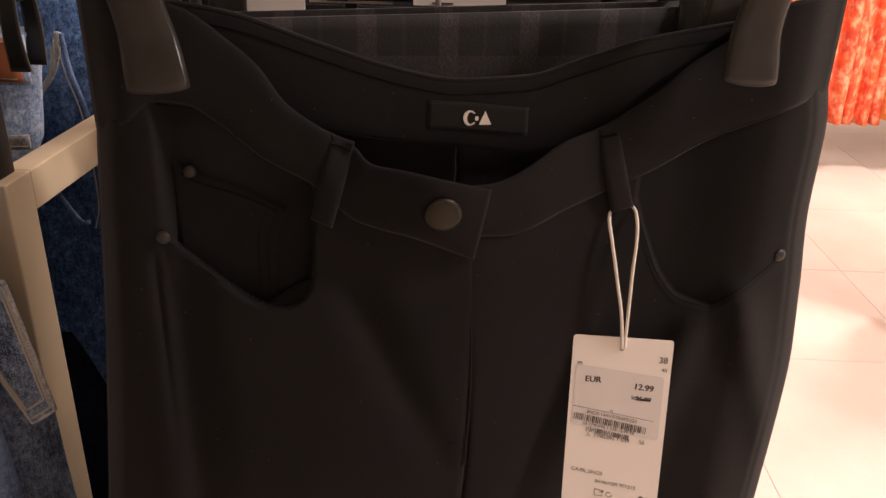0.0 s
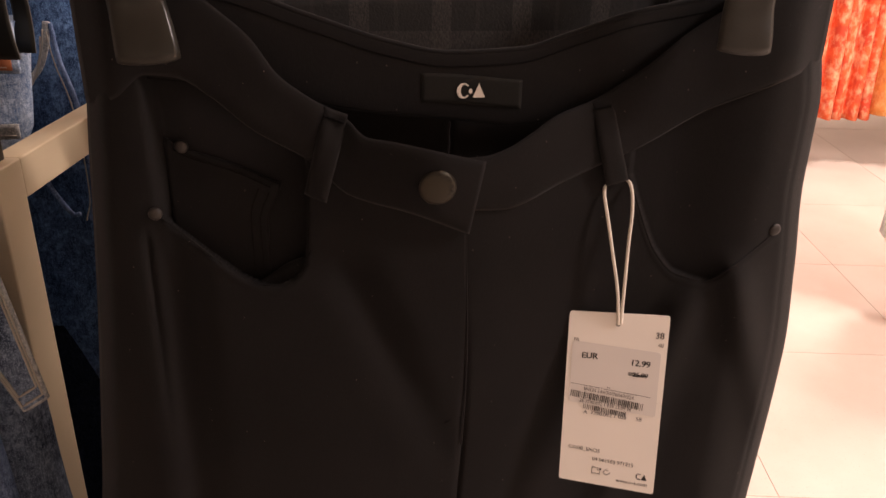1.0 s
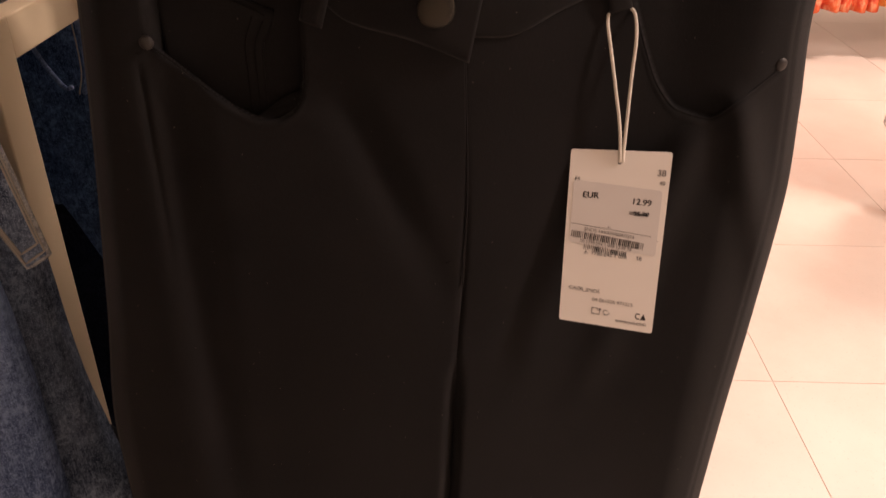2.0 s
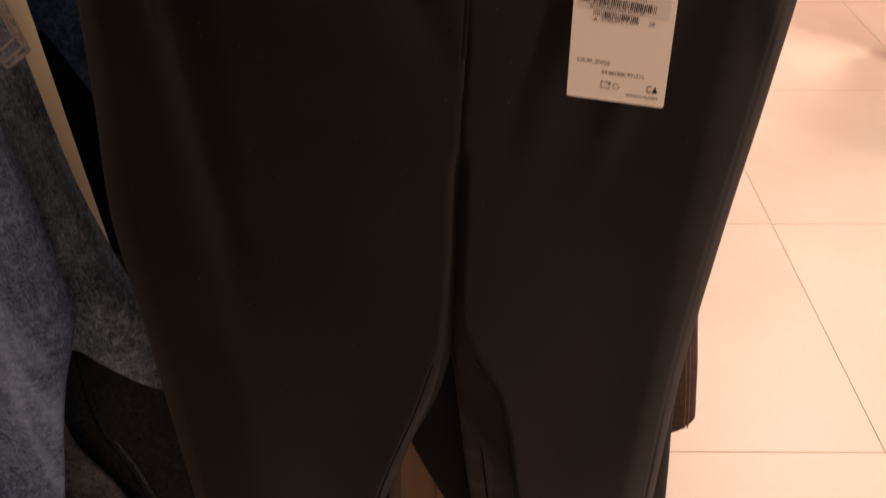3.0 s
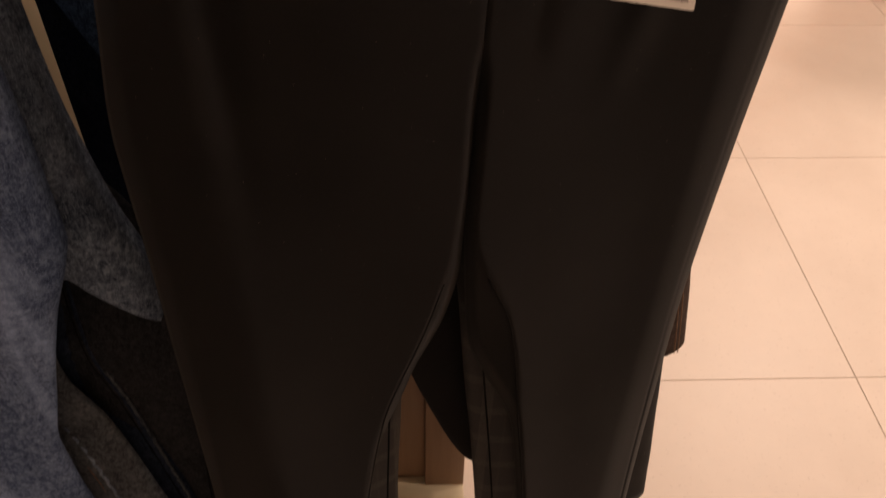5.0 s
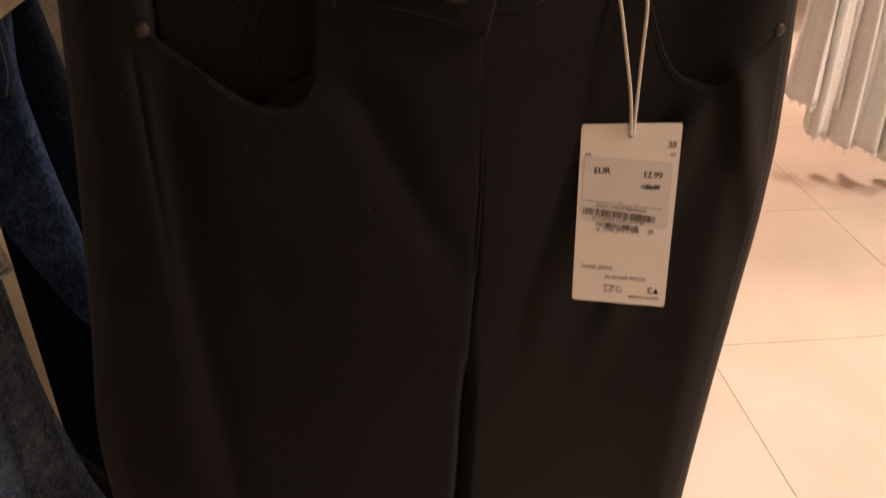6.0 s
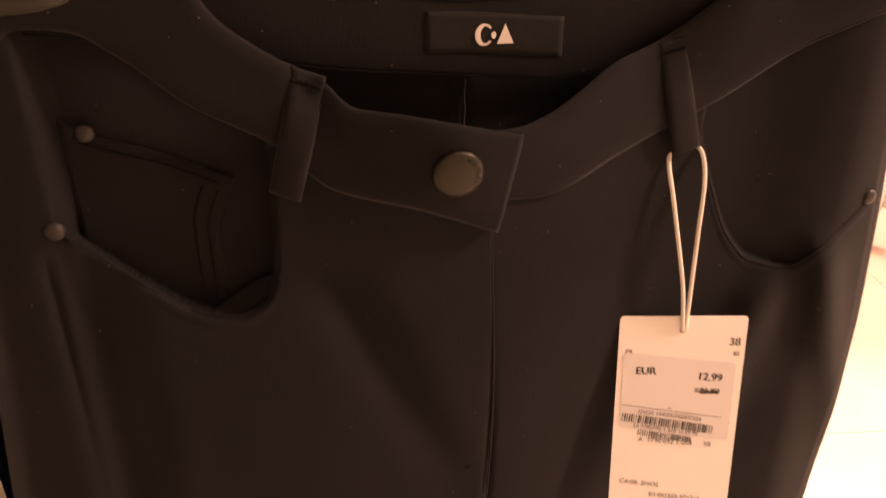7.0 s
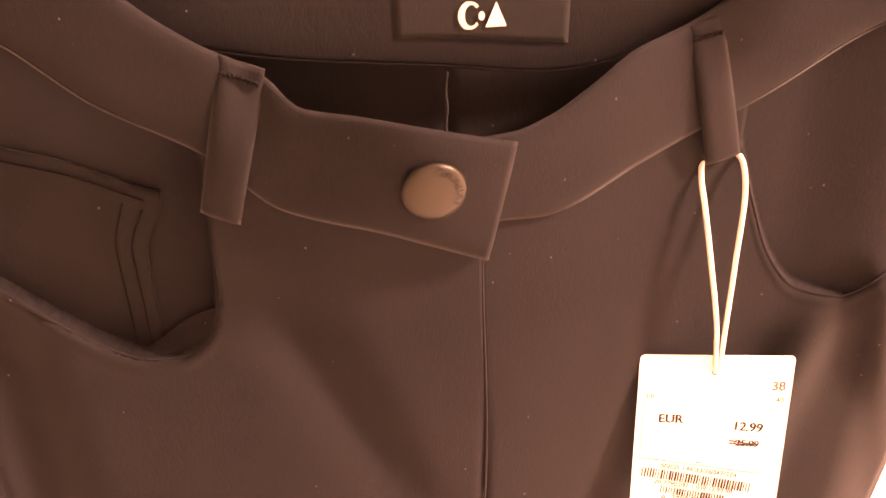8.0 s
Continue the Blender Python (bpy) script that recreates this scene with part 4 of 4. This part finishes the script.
# --- paper size strips on the hangers behind
for x0, x1, z0, z1, yy, ttl in ((-0.152, -0.103, 1.0975, 1.1075, 0.215, "blank white paper strip on a hanger bar"),
                                (-0.101, -0.045, 1.1045, 1.117, 0.22, "white paper strip with small print"),
                                (-0.030, 0.03, 1.1065, 1.117, 0.205, "white paper strip with small print")):
    st = tagged(new("size_strip"), ttl, "paper strip")
    part("paper", box(bmesh.new(), x0, yy, z0, x1, yy + 0.001, z1), PAPER, st, rounded=False)
    if "print" in ttl:
        part("print", box(bmesh.new(), x0 + 0.012, yy - 0.0006, z0 + 0.0012, x0 + 0.026, yy, z0 + 0.0022), INK_GREY, st, rounded=False)
    part("strip_clip", box(bmesh.new(), (x0 + x1) / 2 - 0.004, yy + 0.001, z0 - 0.006, (x0 + x1) / 2 + 0.004, yy + 0.004, z1 + 0.004, 0.0005), PLASTIC, st)
h, xc = simple_hanger(-0.15, 0.15, 0.2195, 1.088)
hook(h, 0.010, 0.2135, 1.112)


# ---------------------------------------------------------------- denim on the side rail
def pocket_patch(parent, pts, yy, mat, stitch):
    """A stitched patch pocket: a slightly raised five-sided piece with twin stitching."""
    bm = bmesh.new()
    lo = [bm.verts.new((x, yy, z)) for x, z in pts]
    cx, cz = sum(p[0] for p in pts) / len(pts), sum(p[1] for p in pts) / len(pts)
    hi = [bm.verts.new((cx + (x - cx) * 0.985, yy - 0.0022, cz + (z - cz) * 0.985)) for x, z in pts]
    bm.faces.new(hi)
    for k in range(len(pts)):
        bm.faces.new((lo[k], lo[(k + 1) % len(pts)], hi[(k + 1) % len(pts)], hi[k]))
    pk = part("back_pocket", bm, mat, parent, rounded=False)
    for shrink in (0.93, 0.80):
        q = [(cx + (x - cx) * shrink, yy - 0.0026, cz + (z - cz) * shrink) for x, z in pts]
        line = []
        for a, b in zip(q, q[1:] + q[:1]):
            line += [Vector(a).lerp(Vector(b), s / 6) for s in range(6)]
        tube("stitching", line + [line[0]], 0.0008, stitch, pk, sides=5)
    rim = [(x, yy - 0.0010, z) for x, z in pts]
    tube("faded_edge", [Vector(a).lerp(Vector(b), k / 6) for a, b in zip(rim, rim[1:] + rim[:1]) for k in range(6)] + [Vector(rim[0])], 0.0016, DENIM_FADED, pk, "faded folded edge", 6)
    return pk


# grey-blue washed jeans: a back pocket faces the aisle
grey = tagged(new("jeans"), "grey-blue washed denim jeans with a stitched back pocket", "jeans")
g_r = curve((0.46, -0.247), (0.525, -0.248), (0.573, -0.254), (0.623, -0.263), (0.68, -0.269), (0.78, -0.277), (0.85, -0.282), (0.90, -0.296), (0.93, -0.304), (0.956, -0.312), (1.08, -0.330))
leg_tube(grey, lambda z: -0.42, g_r, lambda z: 0.120 + 0.02 * smooth(0.8, 0.5, z), lambda z: 0.07 - 0.03 * smooth(0.8, 1.08, z), zrow(0.500, 1.08, 60), DENIM_GREY, 41, slant=1.35, folds=0.008)
leg_tube(grey, lambda z: -0.63, lambda z: -0.43, const(0.125), const(0.06), zrow(0.45, 1.08, 40), DENIM_GREY, 43, folds=0.008)
sheet("waistband", lambda s, t: (-0.64 + 0.357 * s, 0.100, 1.045 + 0.04 * t), list(np.linspace(0, 1, 30)), list(np.linspace(0, 1, 6)), DENIM_GREY, grey, thick=0.004)
pocket_patch(grey, [(-0.309, 0.960), (-0.262, 0.958), (-0.2465, 0.868), (-0.2625, 0.857)], 0.080, DENIM_GREY, STITCH)
tube("side_seam", [(g_r(z) - 0.012, 0.1005 + 0.018 * smooth(0.8, 0.5, z), z) for z in np.linspace(0.60, 1.04, 40)], 0.0013, DENIM_GREY, grey, sides=5)
h, xc = simple_hanger(-0.60, -0.34, 0.118, 1.08)
hook(h, -0.52, 0.118, 1.104)

# light washed jeans in front of it
light = tagged(new("jeans"), "light blue washed wide-leg jeans hanging on the rail", "jeans")
l_r = curve((0.020, -0.384), (0.06, -0.372), (0.10, -0.362), (0.185, -0.353), (0.25, -0.343), (0.302, -0.339), (0.372, -0.343), (0.425, -0.344), (0.495, -0.329), (0.585, -0.304), (0.64, -0.282), (0.669, -0.273), (0.73, -0.272), (0.83, -0.273), (0.95, -0.283), (1.08, -0.31))
l_l = curve((0.020, -0.392), (0.06, -0.394), (0.151, -0.404), (0.284, -0.426), (0.392, -0.437), (0.5, -0.47), (0.65, -0.53))
leg_tube(light, l_l, l_r, lambda z: 0.060 - 0.014 * smooth(0.62, 0.45, z) - 0.010 * smooth(0.25, 0.08, z), lambda z: 0.065 - 0.03 * smooth(0.8, 1.08, z) - 0.042 * smooth(0.66, 0.48, z), zrow(0.022, 1.08, 90), DENIM_WASHED, 51, folds=0.006)
leg_tube(light, lambda z: -0.70, lambda z: -0.54, const(0.058), const(0.06), zrow(0.50, 1.08, 40), DENIM_WASHED, 53, folds=0.009)
sheet("waistband", lambda s, t: (-0.70 + 0.39 * s, 0.040, 1.045 + 0.04 * t), list(np.linspace(0, 1, 30)), list(np.linspace(0, 1, 6)), DENIM_WASHED, light, thick=0.004)
bm = bmesh.new()
for k in range(60):
    x = -0.392 + 0.010 * random.random()
    yy = 0.034 + 0.012 * (random.random() - 0.5)
    v0, v1, v2 = bm.verts.new((x, yy, 0.026)), bm.verts.new((x + 0.0012, yy, 0.026)), bm.verts.new((x + 0.010 * (random.random() - 0.5), yy, 0.004 + 0.012 * random.random()))
    bm.faces.new((v0, v1, v2))
part("frayed_hem", bm, STITCH, light, "frayed pale threads")
h, xc = simple_hanger(-0.66, -0.37, 0.055, 1.08)
hook(h, -0.52, 0.055, 1.104)

# charcoal jeans hanging behind the light pair
coal = tagged(new("jeans"), "charcoal denim jeans hanging behind the light pair", "jeans")
coal_y = lambda z: 0.058 + 0.030 * smooth(0.08, 0.5, z)
coal_d = lambda z: 0.016 - 0.004 * smooth(0.4, 0.6, z)
leg_tube(coal, lambda z: -0.56, lambda z: -0.402 - 0.03 * smooth(0.2, 0.5, z), coal_y, coal_d, zrow(0.004, 1.05, 70), DENIM_CHAR, 55, folds=0.003)
leg_tube(coal, lambda z: -0.70, lambda z: -0.565, coal_y, coal_d, zrow(0.004, 1.05, 70), DENIM_CHAR, 57, folds=0.003)
h, xc = simple_hanger(-0.67, -0.45, 0.088, 1.05)
hook(h, -0.52, 0.088, 1.074)


def side_jeans(label, mat, edge, width, lie, depth, hem, seam_at, thread, seed):
    """Jeans whose near leg swings out along edge(z); lie(z) is the depth at which it hangs."""
    d = tagged(new("jeans"), label, "jeans")
    lie_up = lambda z: lie(z) + 0.065 * smooth(0.46, 0.62, z)
    l = lambda z: edge(z) - width
    leg_tube(d, l, edge, lie_up, const(depth), zrow(hem, 1.06, 80), mat, seed, folds=0.004)
    leg_tube(d, lambda z: -0.68, lambda z: -0.53, const(lie_up(1.0)), const(depth), zrow(hem + 0.2, 1.06, 40), mat, seed + 2, folds=0.004)

    def on(z, off, out):
        return edge(z) - off, lie_up(z) - depth * 0.5 - out, z

    zz = np.linspace(hem + 0.002, 0.66, 70)
    tube("side_seam", [on(z, seam_at, -0.0004) for z in zz], 0.0020, mat, d, sides=6)
    tube("stitching", [on(z, seam_at + 0.0045, 0.0007) for z in zz], 0.0006, thread, d, sides=5)
    # the ridge takes a paler denim than its leg
    tube("pucker", [Vector(on(z, seam_at - 0.0030, 0.0002)) + Vector((0.0034 * (k % 2), -0.0026 * (k % 2), 0)) for k, z in enumerate(np.arange(hem + 0.004, 0.46, 0.0075))], 0.0017, DENIM_GREY if mat is DENIM_CHAR else DENIM_CHAR, d, "paler puckered ridge", 6)
    hem_seam(d, l, edge, lie_up, const(depth), hem + 0.012, STITCH_DARK, seed)
    h, xc = simple_hanger(-0.66, -0.46, lie_up(1.0), 1.06)
    hook(h, -0.52, lie_up(1.0), 1.084)
    return d


side_jeans("charcoal denim jeans with a rust-stitched side seam", DENIM_CHAR,
           curve((0.01, -0.224), (0.054, -0.232), (0.204, -0.262), (0.326, -0.291), (0.40, -0.309), (0.483, -0.340), (0.62, -0.37), (1.06, -0.42)), 0.105,
           lambda z: 0.034 + 0.125 * min(z, 0.42), 0.018, 0.012, 0.042, STITCH_RUST, 61)
side_jeans("blue-black denim jeans with a puckered side seam", DENIM_NAVY,
           curve((0.01, -0.236), (0.12, -0.247), (0.24, -0.264), (0.36, -0.288), (0.461, -0.311), (0.545, -0.329), (0.7, -0.36), (1.06, -0.42)), 0.12,
           lambda z: 0.066 + 0.115 * min(z, 0.42), 0.016, 0.020, 0.004, STITCH_DARK, 64)
side_jeans("straight black-grey denim jeans with a puckered side seam", DENIM_BLACK,
           curve((0.118, -0.2464), (0.237, -0.2416), (0.401, -0.2326), (0.488, -0.2346), (0.555, -0.243), (0.60, -0.275), (0.65, -0.31), (0.8, -0.36), (1.06, -0.40)), 0.13,
           lambda z: 0.096 + 0.050 * min(z, 0.42), 0.018, 0.116, 0.004, STITCH_DARK, 67)

# dark blue jeans behind the bar: curved front pocket and side seam
blue = tagged(new("jeans"), "dark blue denim jeans with a faded curved front pocket", "jeans")
YB = 0.385
d_r = curve((0.59, -0.334), (0.676, -0.327), (0.75, -0.337), (0.81, -0.345), (0.87, -0.349), (0.93, -0.340), (0.98, -0.332), (1.03, -0.333), (1.07, -0.338), (1.12, -0.345))
leg_tube(blue, lambda z: -0.50, d_r, const(YB + 0.02), const(0.06), zrow(0.592, 1.12, 70), DENIM_DARK, 71, folds=0.009, slant=2.6)
# rear leg of the same pair, its shade put into a darker denim
n_r = curve((0.2, -0.285), (0.55, -0.290), (0.75, -0.312), (0.815, -0.320), (0.88, -0.329), (0.93, -0.338), (0.99, -0.356), (1.10, -0.385))
leg_tube(blue, lambda z: -0.50, n_r, const(YB + 0.075), const(0.06), zrow(0.20, 1.10, 60), DENIM_NAVY, 75, folds=0.006)
leg_tube(blue, lambda z: -0.68, lambda z: -0.51, const(YB + 0.02), const(0.06), zrow(0.20, 1.12, 40), DENIM_DARK, 73, folds=0.012)
arc = spline([(-0.352, YB - 0.018, 1.053), (-0.356, YB - 0.018, 1.034), (-0.366, YB - 0.018, 1.012), (-0.382, YB - 0.018, 0.998), (-0.402, YB - 0.018, 0.990)], 8)
pk = tube("pocket_edge", arc, 0.0034, DENIM_FADED, blue, "faded curved pocket edge", 6)
for dx, dz in ((-0.003, -0.006), (-0.006, -0.012)):
    tube("stitching", [p + Vector((dx, -0.003, dz)) for p in arc], 0.0008, STITCH, pk, sides=5)
seam_pts = spline([(-0.349, YB - 0.018, 1.052), (-0.345, YB - 0.020, 1.02), (-0.335, YB - 0.020, 0.975), (-0.333, YB - 0.02, 0.90), (-0.340, YB - 0.02, 0.87)], 8)
sm = tube("side_seam", seam_pts, 0.0022, DENIM_WASHED, blue, "faded side seam", 6)
tube("stitching", [p + Vector((-0.004, -0.002, 0)) for p in seam_pts], 0.0007, STITCH, sm, sides=5)
low = spline([(-0.385, YB - 0.018, 0.925), (-0.372, YB - 0.02, 0.898), (-0.358, YB - 0.02, 0.876), (-0.350, YB - 0.02, 0.876)], 6)
tube("pocket_seam", low, 0.0022, DENIM_WASHED, blue, "faded pocket seam", 6)
h, xc = simple_hanger(-0.64, -0.40, YB + 0.02, 1.12)
hook(h, -0.52, YB + 0.02, 1.144)

# pale jeans with a leather patch, in a black clip
pale = tagged(new("jeans"), "pale blue denim jeans with a tan leather waist patch", "jeans")
YP = 0.285
q_r = curve((0.2, -0.42), (0.9, -0.40), (0.945, -0.365), (0.975, -0.337), (0.99, -0.334), (1.03, -0.329), (1.07, -0.322))
leg_tube(pale, lambda z: -0.50, q_r, const(YP + 0.012), const(0.045), zrow(0.22, 1.066, 60), DENIM_PALE, 81, folds=0.004)
leg_tube(pale, lambda z: -0.67, lambda z: -0.51, const(YP + 0.012), const(0.045), zrow(0.22, 1.066, 40), DENIM_PALE, 83, folds=0.006)
sheet("waistband", lambda s, t: (-0.66 + 0.338 * s, YP - 0.014, 1.029 + 0.038 * t), list(np.linspace(0, 1, 30)), list(np.linspace(0, 1, 6)), DENIM_PALE, pale, thick=0.004)
patch = sheet("leather_patch", lambda s, t: (-0.400 + 0.074 * s, YP - 0.0175 - 0.0008 * math.sin(math.pi * s), 1.032 + 0.033 * t), list(np.linspace(0, 1, 12)), list(np.linspace(0, 1, 8)), LEATHER, pale, "tan leather patch", thick=0.002)
for zz in (1.0345, 1.0625):
    tube("stitching", [(-0.398 + 0.069 * s, YP - 0.0195, zz) for s in np.linspace(0, 1, 10)], 0.0005, STITCH, patch, sides=5)
bl = sheet("yoke_seam", lambda s, t: (-0.40 + 0.068 * s, YP - 0.0135, 0.973 + 0.012 * t + 0.004 * s), list(np.linspace(0, 1, 12)), list(np.linspace(0, 1, 4)), DENIM_FADED, pale, "faded stitched yoke seam", thick=0.002)
tube("stitching", [(-0.398 + 0.064 * s, YP - 0.0155, 0.976 + 0.004 * s) for s in np.linspace(0, 1, 10)], 0.0006, STITCH, bl, sides=5)
pale.matrix_basis = Matrix.Translation((-0.008, 0, 0))
h, xc = simple_hanger(-0.61, -0.3300, YP - 0.012, 1.078, 0.0055)
hook(h, -0.52, YP - 0.012, 1.094)

# beige cotton trousers at the end of the side rail
beige = tagged(new("trousers"), "beige cotton trousers hanging at the end of the side rail", "trousers")
YE = 0.66
leg_tube(beige, lambda z: -0.50, lambda z: -0.345 + 0.02 * smooth(1.0, 0.5, z), const(YE), const(0.05), zrow(0.25, 1.10, 50), BEIGE, 85, folds=0.012)
leg_tube(beige, lambda z: -0.67, lambda z: -0.51, const(YE), const(0.05), zrow(0.25, 1.10, 40), BEIGE, 87, folds=0.012)
tube("side_seam", [(-0.365 + 0.02 * smooth(1.0, 0.5, z), YE - 0.026, z) for z in np.linspace(0.26, 1.09, 40)], 0.0016, BEIGE, beige, sides=6)
h, xc = simple_hanger(-0.62, -0.42, YE, 1.10)
hook(h, -0.52, YE, 1.124)


# ---------------------------------------------------------------- garments across the aisle
def pleated(name, label, mat, x0, x1, yy, zlo, zhi, folds, seed, amp=0.03, fray=False, group="", flare_by=0.12, soft=True):
    """A hanging skirt or dress: cloth in deep upright folds, closed front and back, on a hanger."""
    g = tagged(new(name), label, name, group)
    n = 12 * folds

    def f(side):
        def fn(s, z):
            t = (z - zlo) / (zhi - zlo)
            w = (x1 - x0) * (1 + flare_by * (1 - t))
            x = (x0 + x1) / 2 + (s - 0.5) * w
            ph = 2 * math.pi * folds * (s + 0.03 * math.sin(9 * s + seed)) + seed
            ed = math.sin(math.pi * min(1, max(0, s))) ** 0.4
            turn = ph / (2 * math.pi) % 1.0
            wave = math.sin(ph) if soft else (2 * smooth(0.0, 0.80, turn) - 1 if turn < 0.80 else 1 - 2 * smooth(0.80, 1.0, turn))
            y = yy + side * (0.02 + 0.05 * (1 - t)) * ed + amp * (1 - 0.5 * t) * wave * (0.4 + 0.6 * ed)
            y += 0.5 * amp * wob(s * 3, 0, z, 3, seed)
            return x + (0.3 * amp * math.cos(ph) if soft else 0.0), y, z + 0.018 * wob(s * 5, 0, 0, 1, seed) * (1 - t)
        return fn

    sheet("front", f(-1), list(np.linspace(0, 1, n)), zrow(zlo, zhi, 40), mat, g, thick=0.002)
    sheet("back", f(1), list(np.linspace(0, 1, n)), zrow(zlo, zhi, 20), mat, g, thick=0.002)
    if fray:
        bm = bmesh.new()
        rnd = random.Random(seed)
        fn = f(-1)
        for k in range(260):
            p = Vector(fn(rnd.random(), zlo))
            q = p + Vector((0.012 * (rnd.random() - 0.5), 0.004 * (rnd.random() - 0.5), -0.006 - 0.022 * rnd.random() ** 2))
            a, b, c = bm.verts.new(p), bm.verts.new(p + Vector((0.0022, 0, 0))), bm.verts.new(q)
            bm.faces.new((a, b, c))
        part("frayed_hem", bm, mat, g, "frayed white threads")
    tube("shoulder_bar", [(x0 + 0.02, yy, zhi), ((x0 + x1) / 2, yy, zhi + 0.03), (x1 - 0.02, yy, zhi)], 0.007, PLASTIC, g)
    xc = (x0 + x1) / 2
    tube("hook", spline([(xc, yy, zhi + 0.03), (xc, yy, zhi + 0.07), (xc, yy - 0.014, zhi + 0.09), (xc, yy, zhi + 0.107), (xc, yy + 0.014, zhi + 0.095)]), 0.002, CHROME, g)
    return g


def clothes_rail(x0, x1, yy, z, label, legs):
    r = tagged(new("clothes_rail"), label, "clothes rail")
    tube("bar", [(x0, yy, z), (x1, yy, z)], 0.012, CREAM, r, sides=14)
    for x in legs:
        part("leg", box(bmesh.new(), x - 0.015, yy - 0.015, 0, x + 0.015, yy + 0.015, z + 0.012, 0.002), CREAM, r)
        part("foot", box(bmesh.new(), x - 0.015, yy - 0.22, 0.0, x + 0.015, yy + 0.22, 0.02, 0.002), CREAM, r)
    return r


# red and orange dresses
clothes_rail(1.25, 3.9, 3.45, 1.60, "cream clothes rail carrying summer dresses", (2.7, 3.8))
for i, (x0, w, mat, zlo, what) in enumerate(((1.36, 0.20, RED_PRINT, 0.24, "red"), (1.53, 0.19, RED_PRINT, 0.235, "red"), (1.69, 0.20, RED_PRINT, 0.22, "red"),
                                             (1.90, 0.20, ORANGE_PRINT, 0.25, "orange"), (2.10, 0.20, ORANGE_PRINT, 0.24, "orange"), (2.32, 0.2, RED_PRINT, 0.24, "red"))):
    pleated("dress", "long %s printed summer dress on a rail" % what, mat, x0, x0 + w, 3.45 - 0.05 * (i % 2), zlo, 1.49, 3, 3 + i * 1.7, 0.03, group="printed dresses", flare_by=0.15)
# bleached denim skirts with frayed hems
clothes_rail(1.2, 3.0, 1.80, 1.30, "cream clothes rail carrying bleached denim", (2.1, 2.9))
for i, (x0, w, yy, zlo) in enumerate(((1.265, 0.12, 1.86, 0.26), (1.315, 0.13, 1.82, 0.165), (1.425, 0.11, 1.79, 0.135), (1.505, 0.2, 1.74, 0.125), (1.70, 0.22, 1.77, 0.13))):
    pleated("skirt", "long bleached denim skirt with a frayed hem", DENIM_WHITE, x0, x0 + w, yy, zlo, 1.19, 2, 11 + i * 2.3, 0.034, True, "bleached denim skirts", 0.22, False)

# ---------------------------------------------------------------- floor tiles
bm = box(bmesh.new(), -0.2991, -0.2991, -0.006, 0.2991, 0.2991, 0.0, 0.0006)
tile_me = bpy.data.meshes.new("tile")
bm.to_mesh(tile_me)
bm.free()
tile_me.materials.append(TILE)
TX, TY = 0.704 - 0.3, 1.034 - 0.3
rest_bm = bmesh.new()
for i in range(-8, 9):
    for j in range(-7, 10):
        x, y = TX + 0.6 * i, TY + 0.6 * j
        if x < X0 or x > X1 or y < Y0 or y > Y1:
            continue
        if -2 <= i <= 5 and -2 <= j <= 7:
            ob = new("tile", tile_me)
            ob.parent = floor
            ob.location = (x, y, 0)
        else:
            box(rest_bm, x - 0.2991, y - 0.2991, -0.006, x + 0.2991, y + 0.2991, 0.0)
rest = part("tile_field", rest_bm, TILE, floor, rounded=False)
rest["kind"] = "stuff"
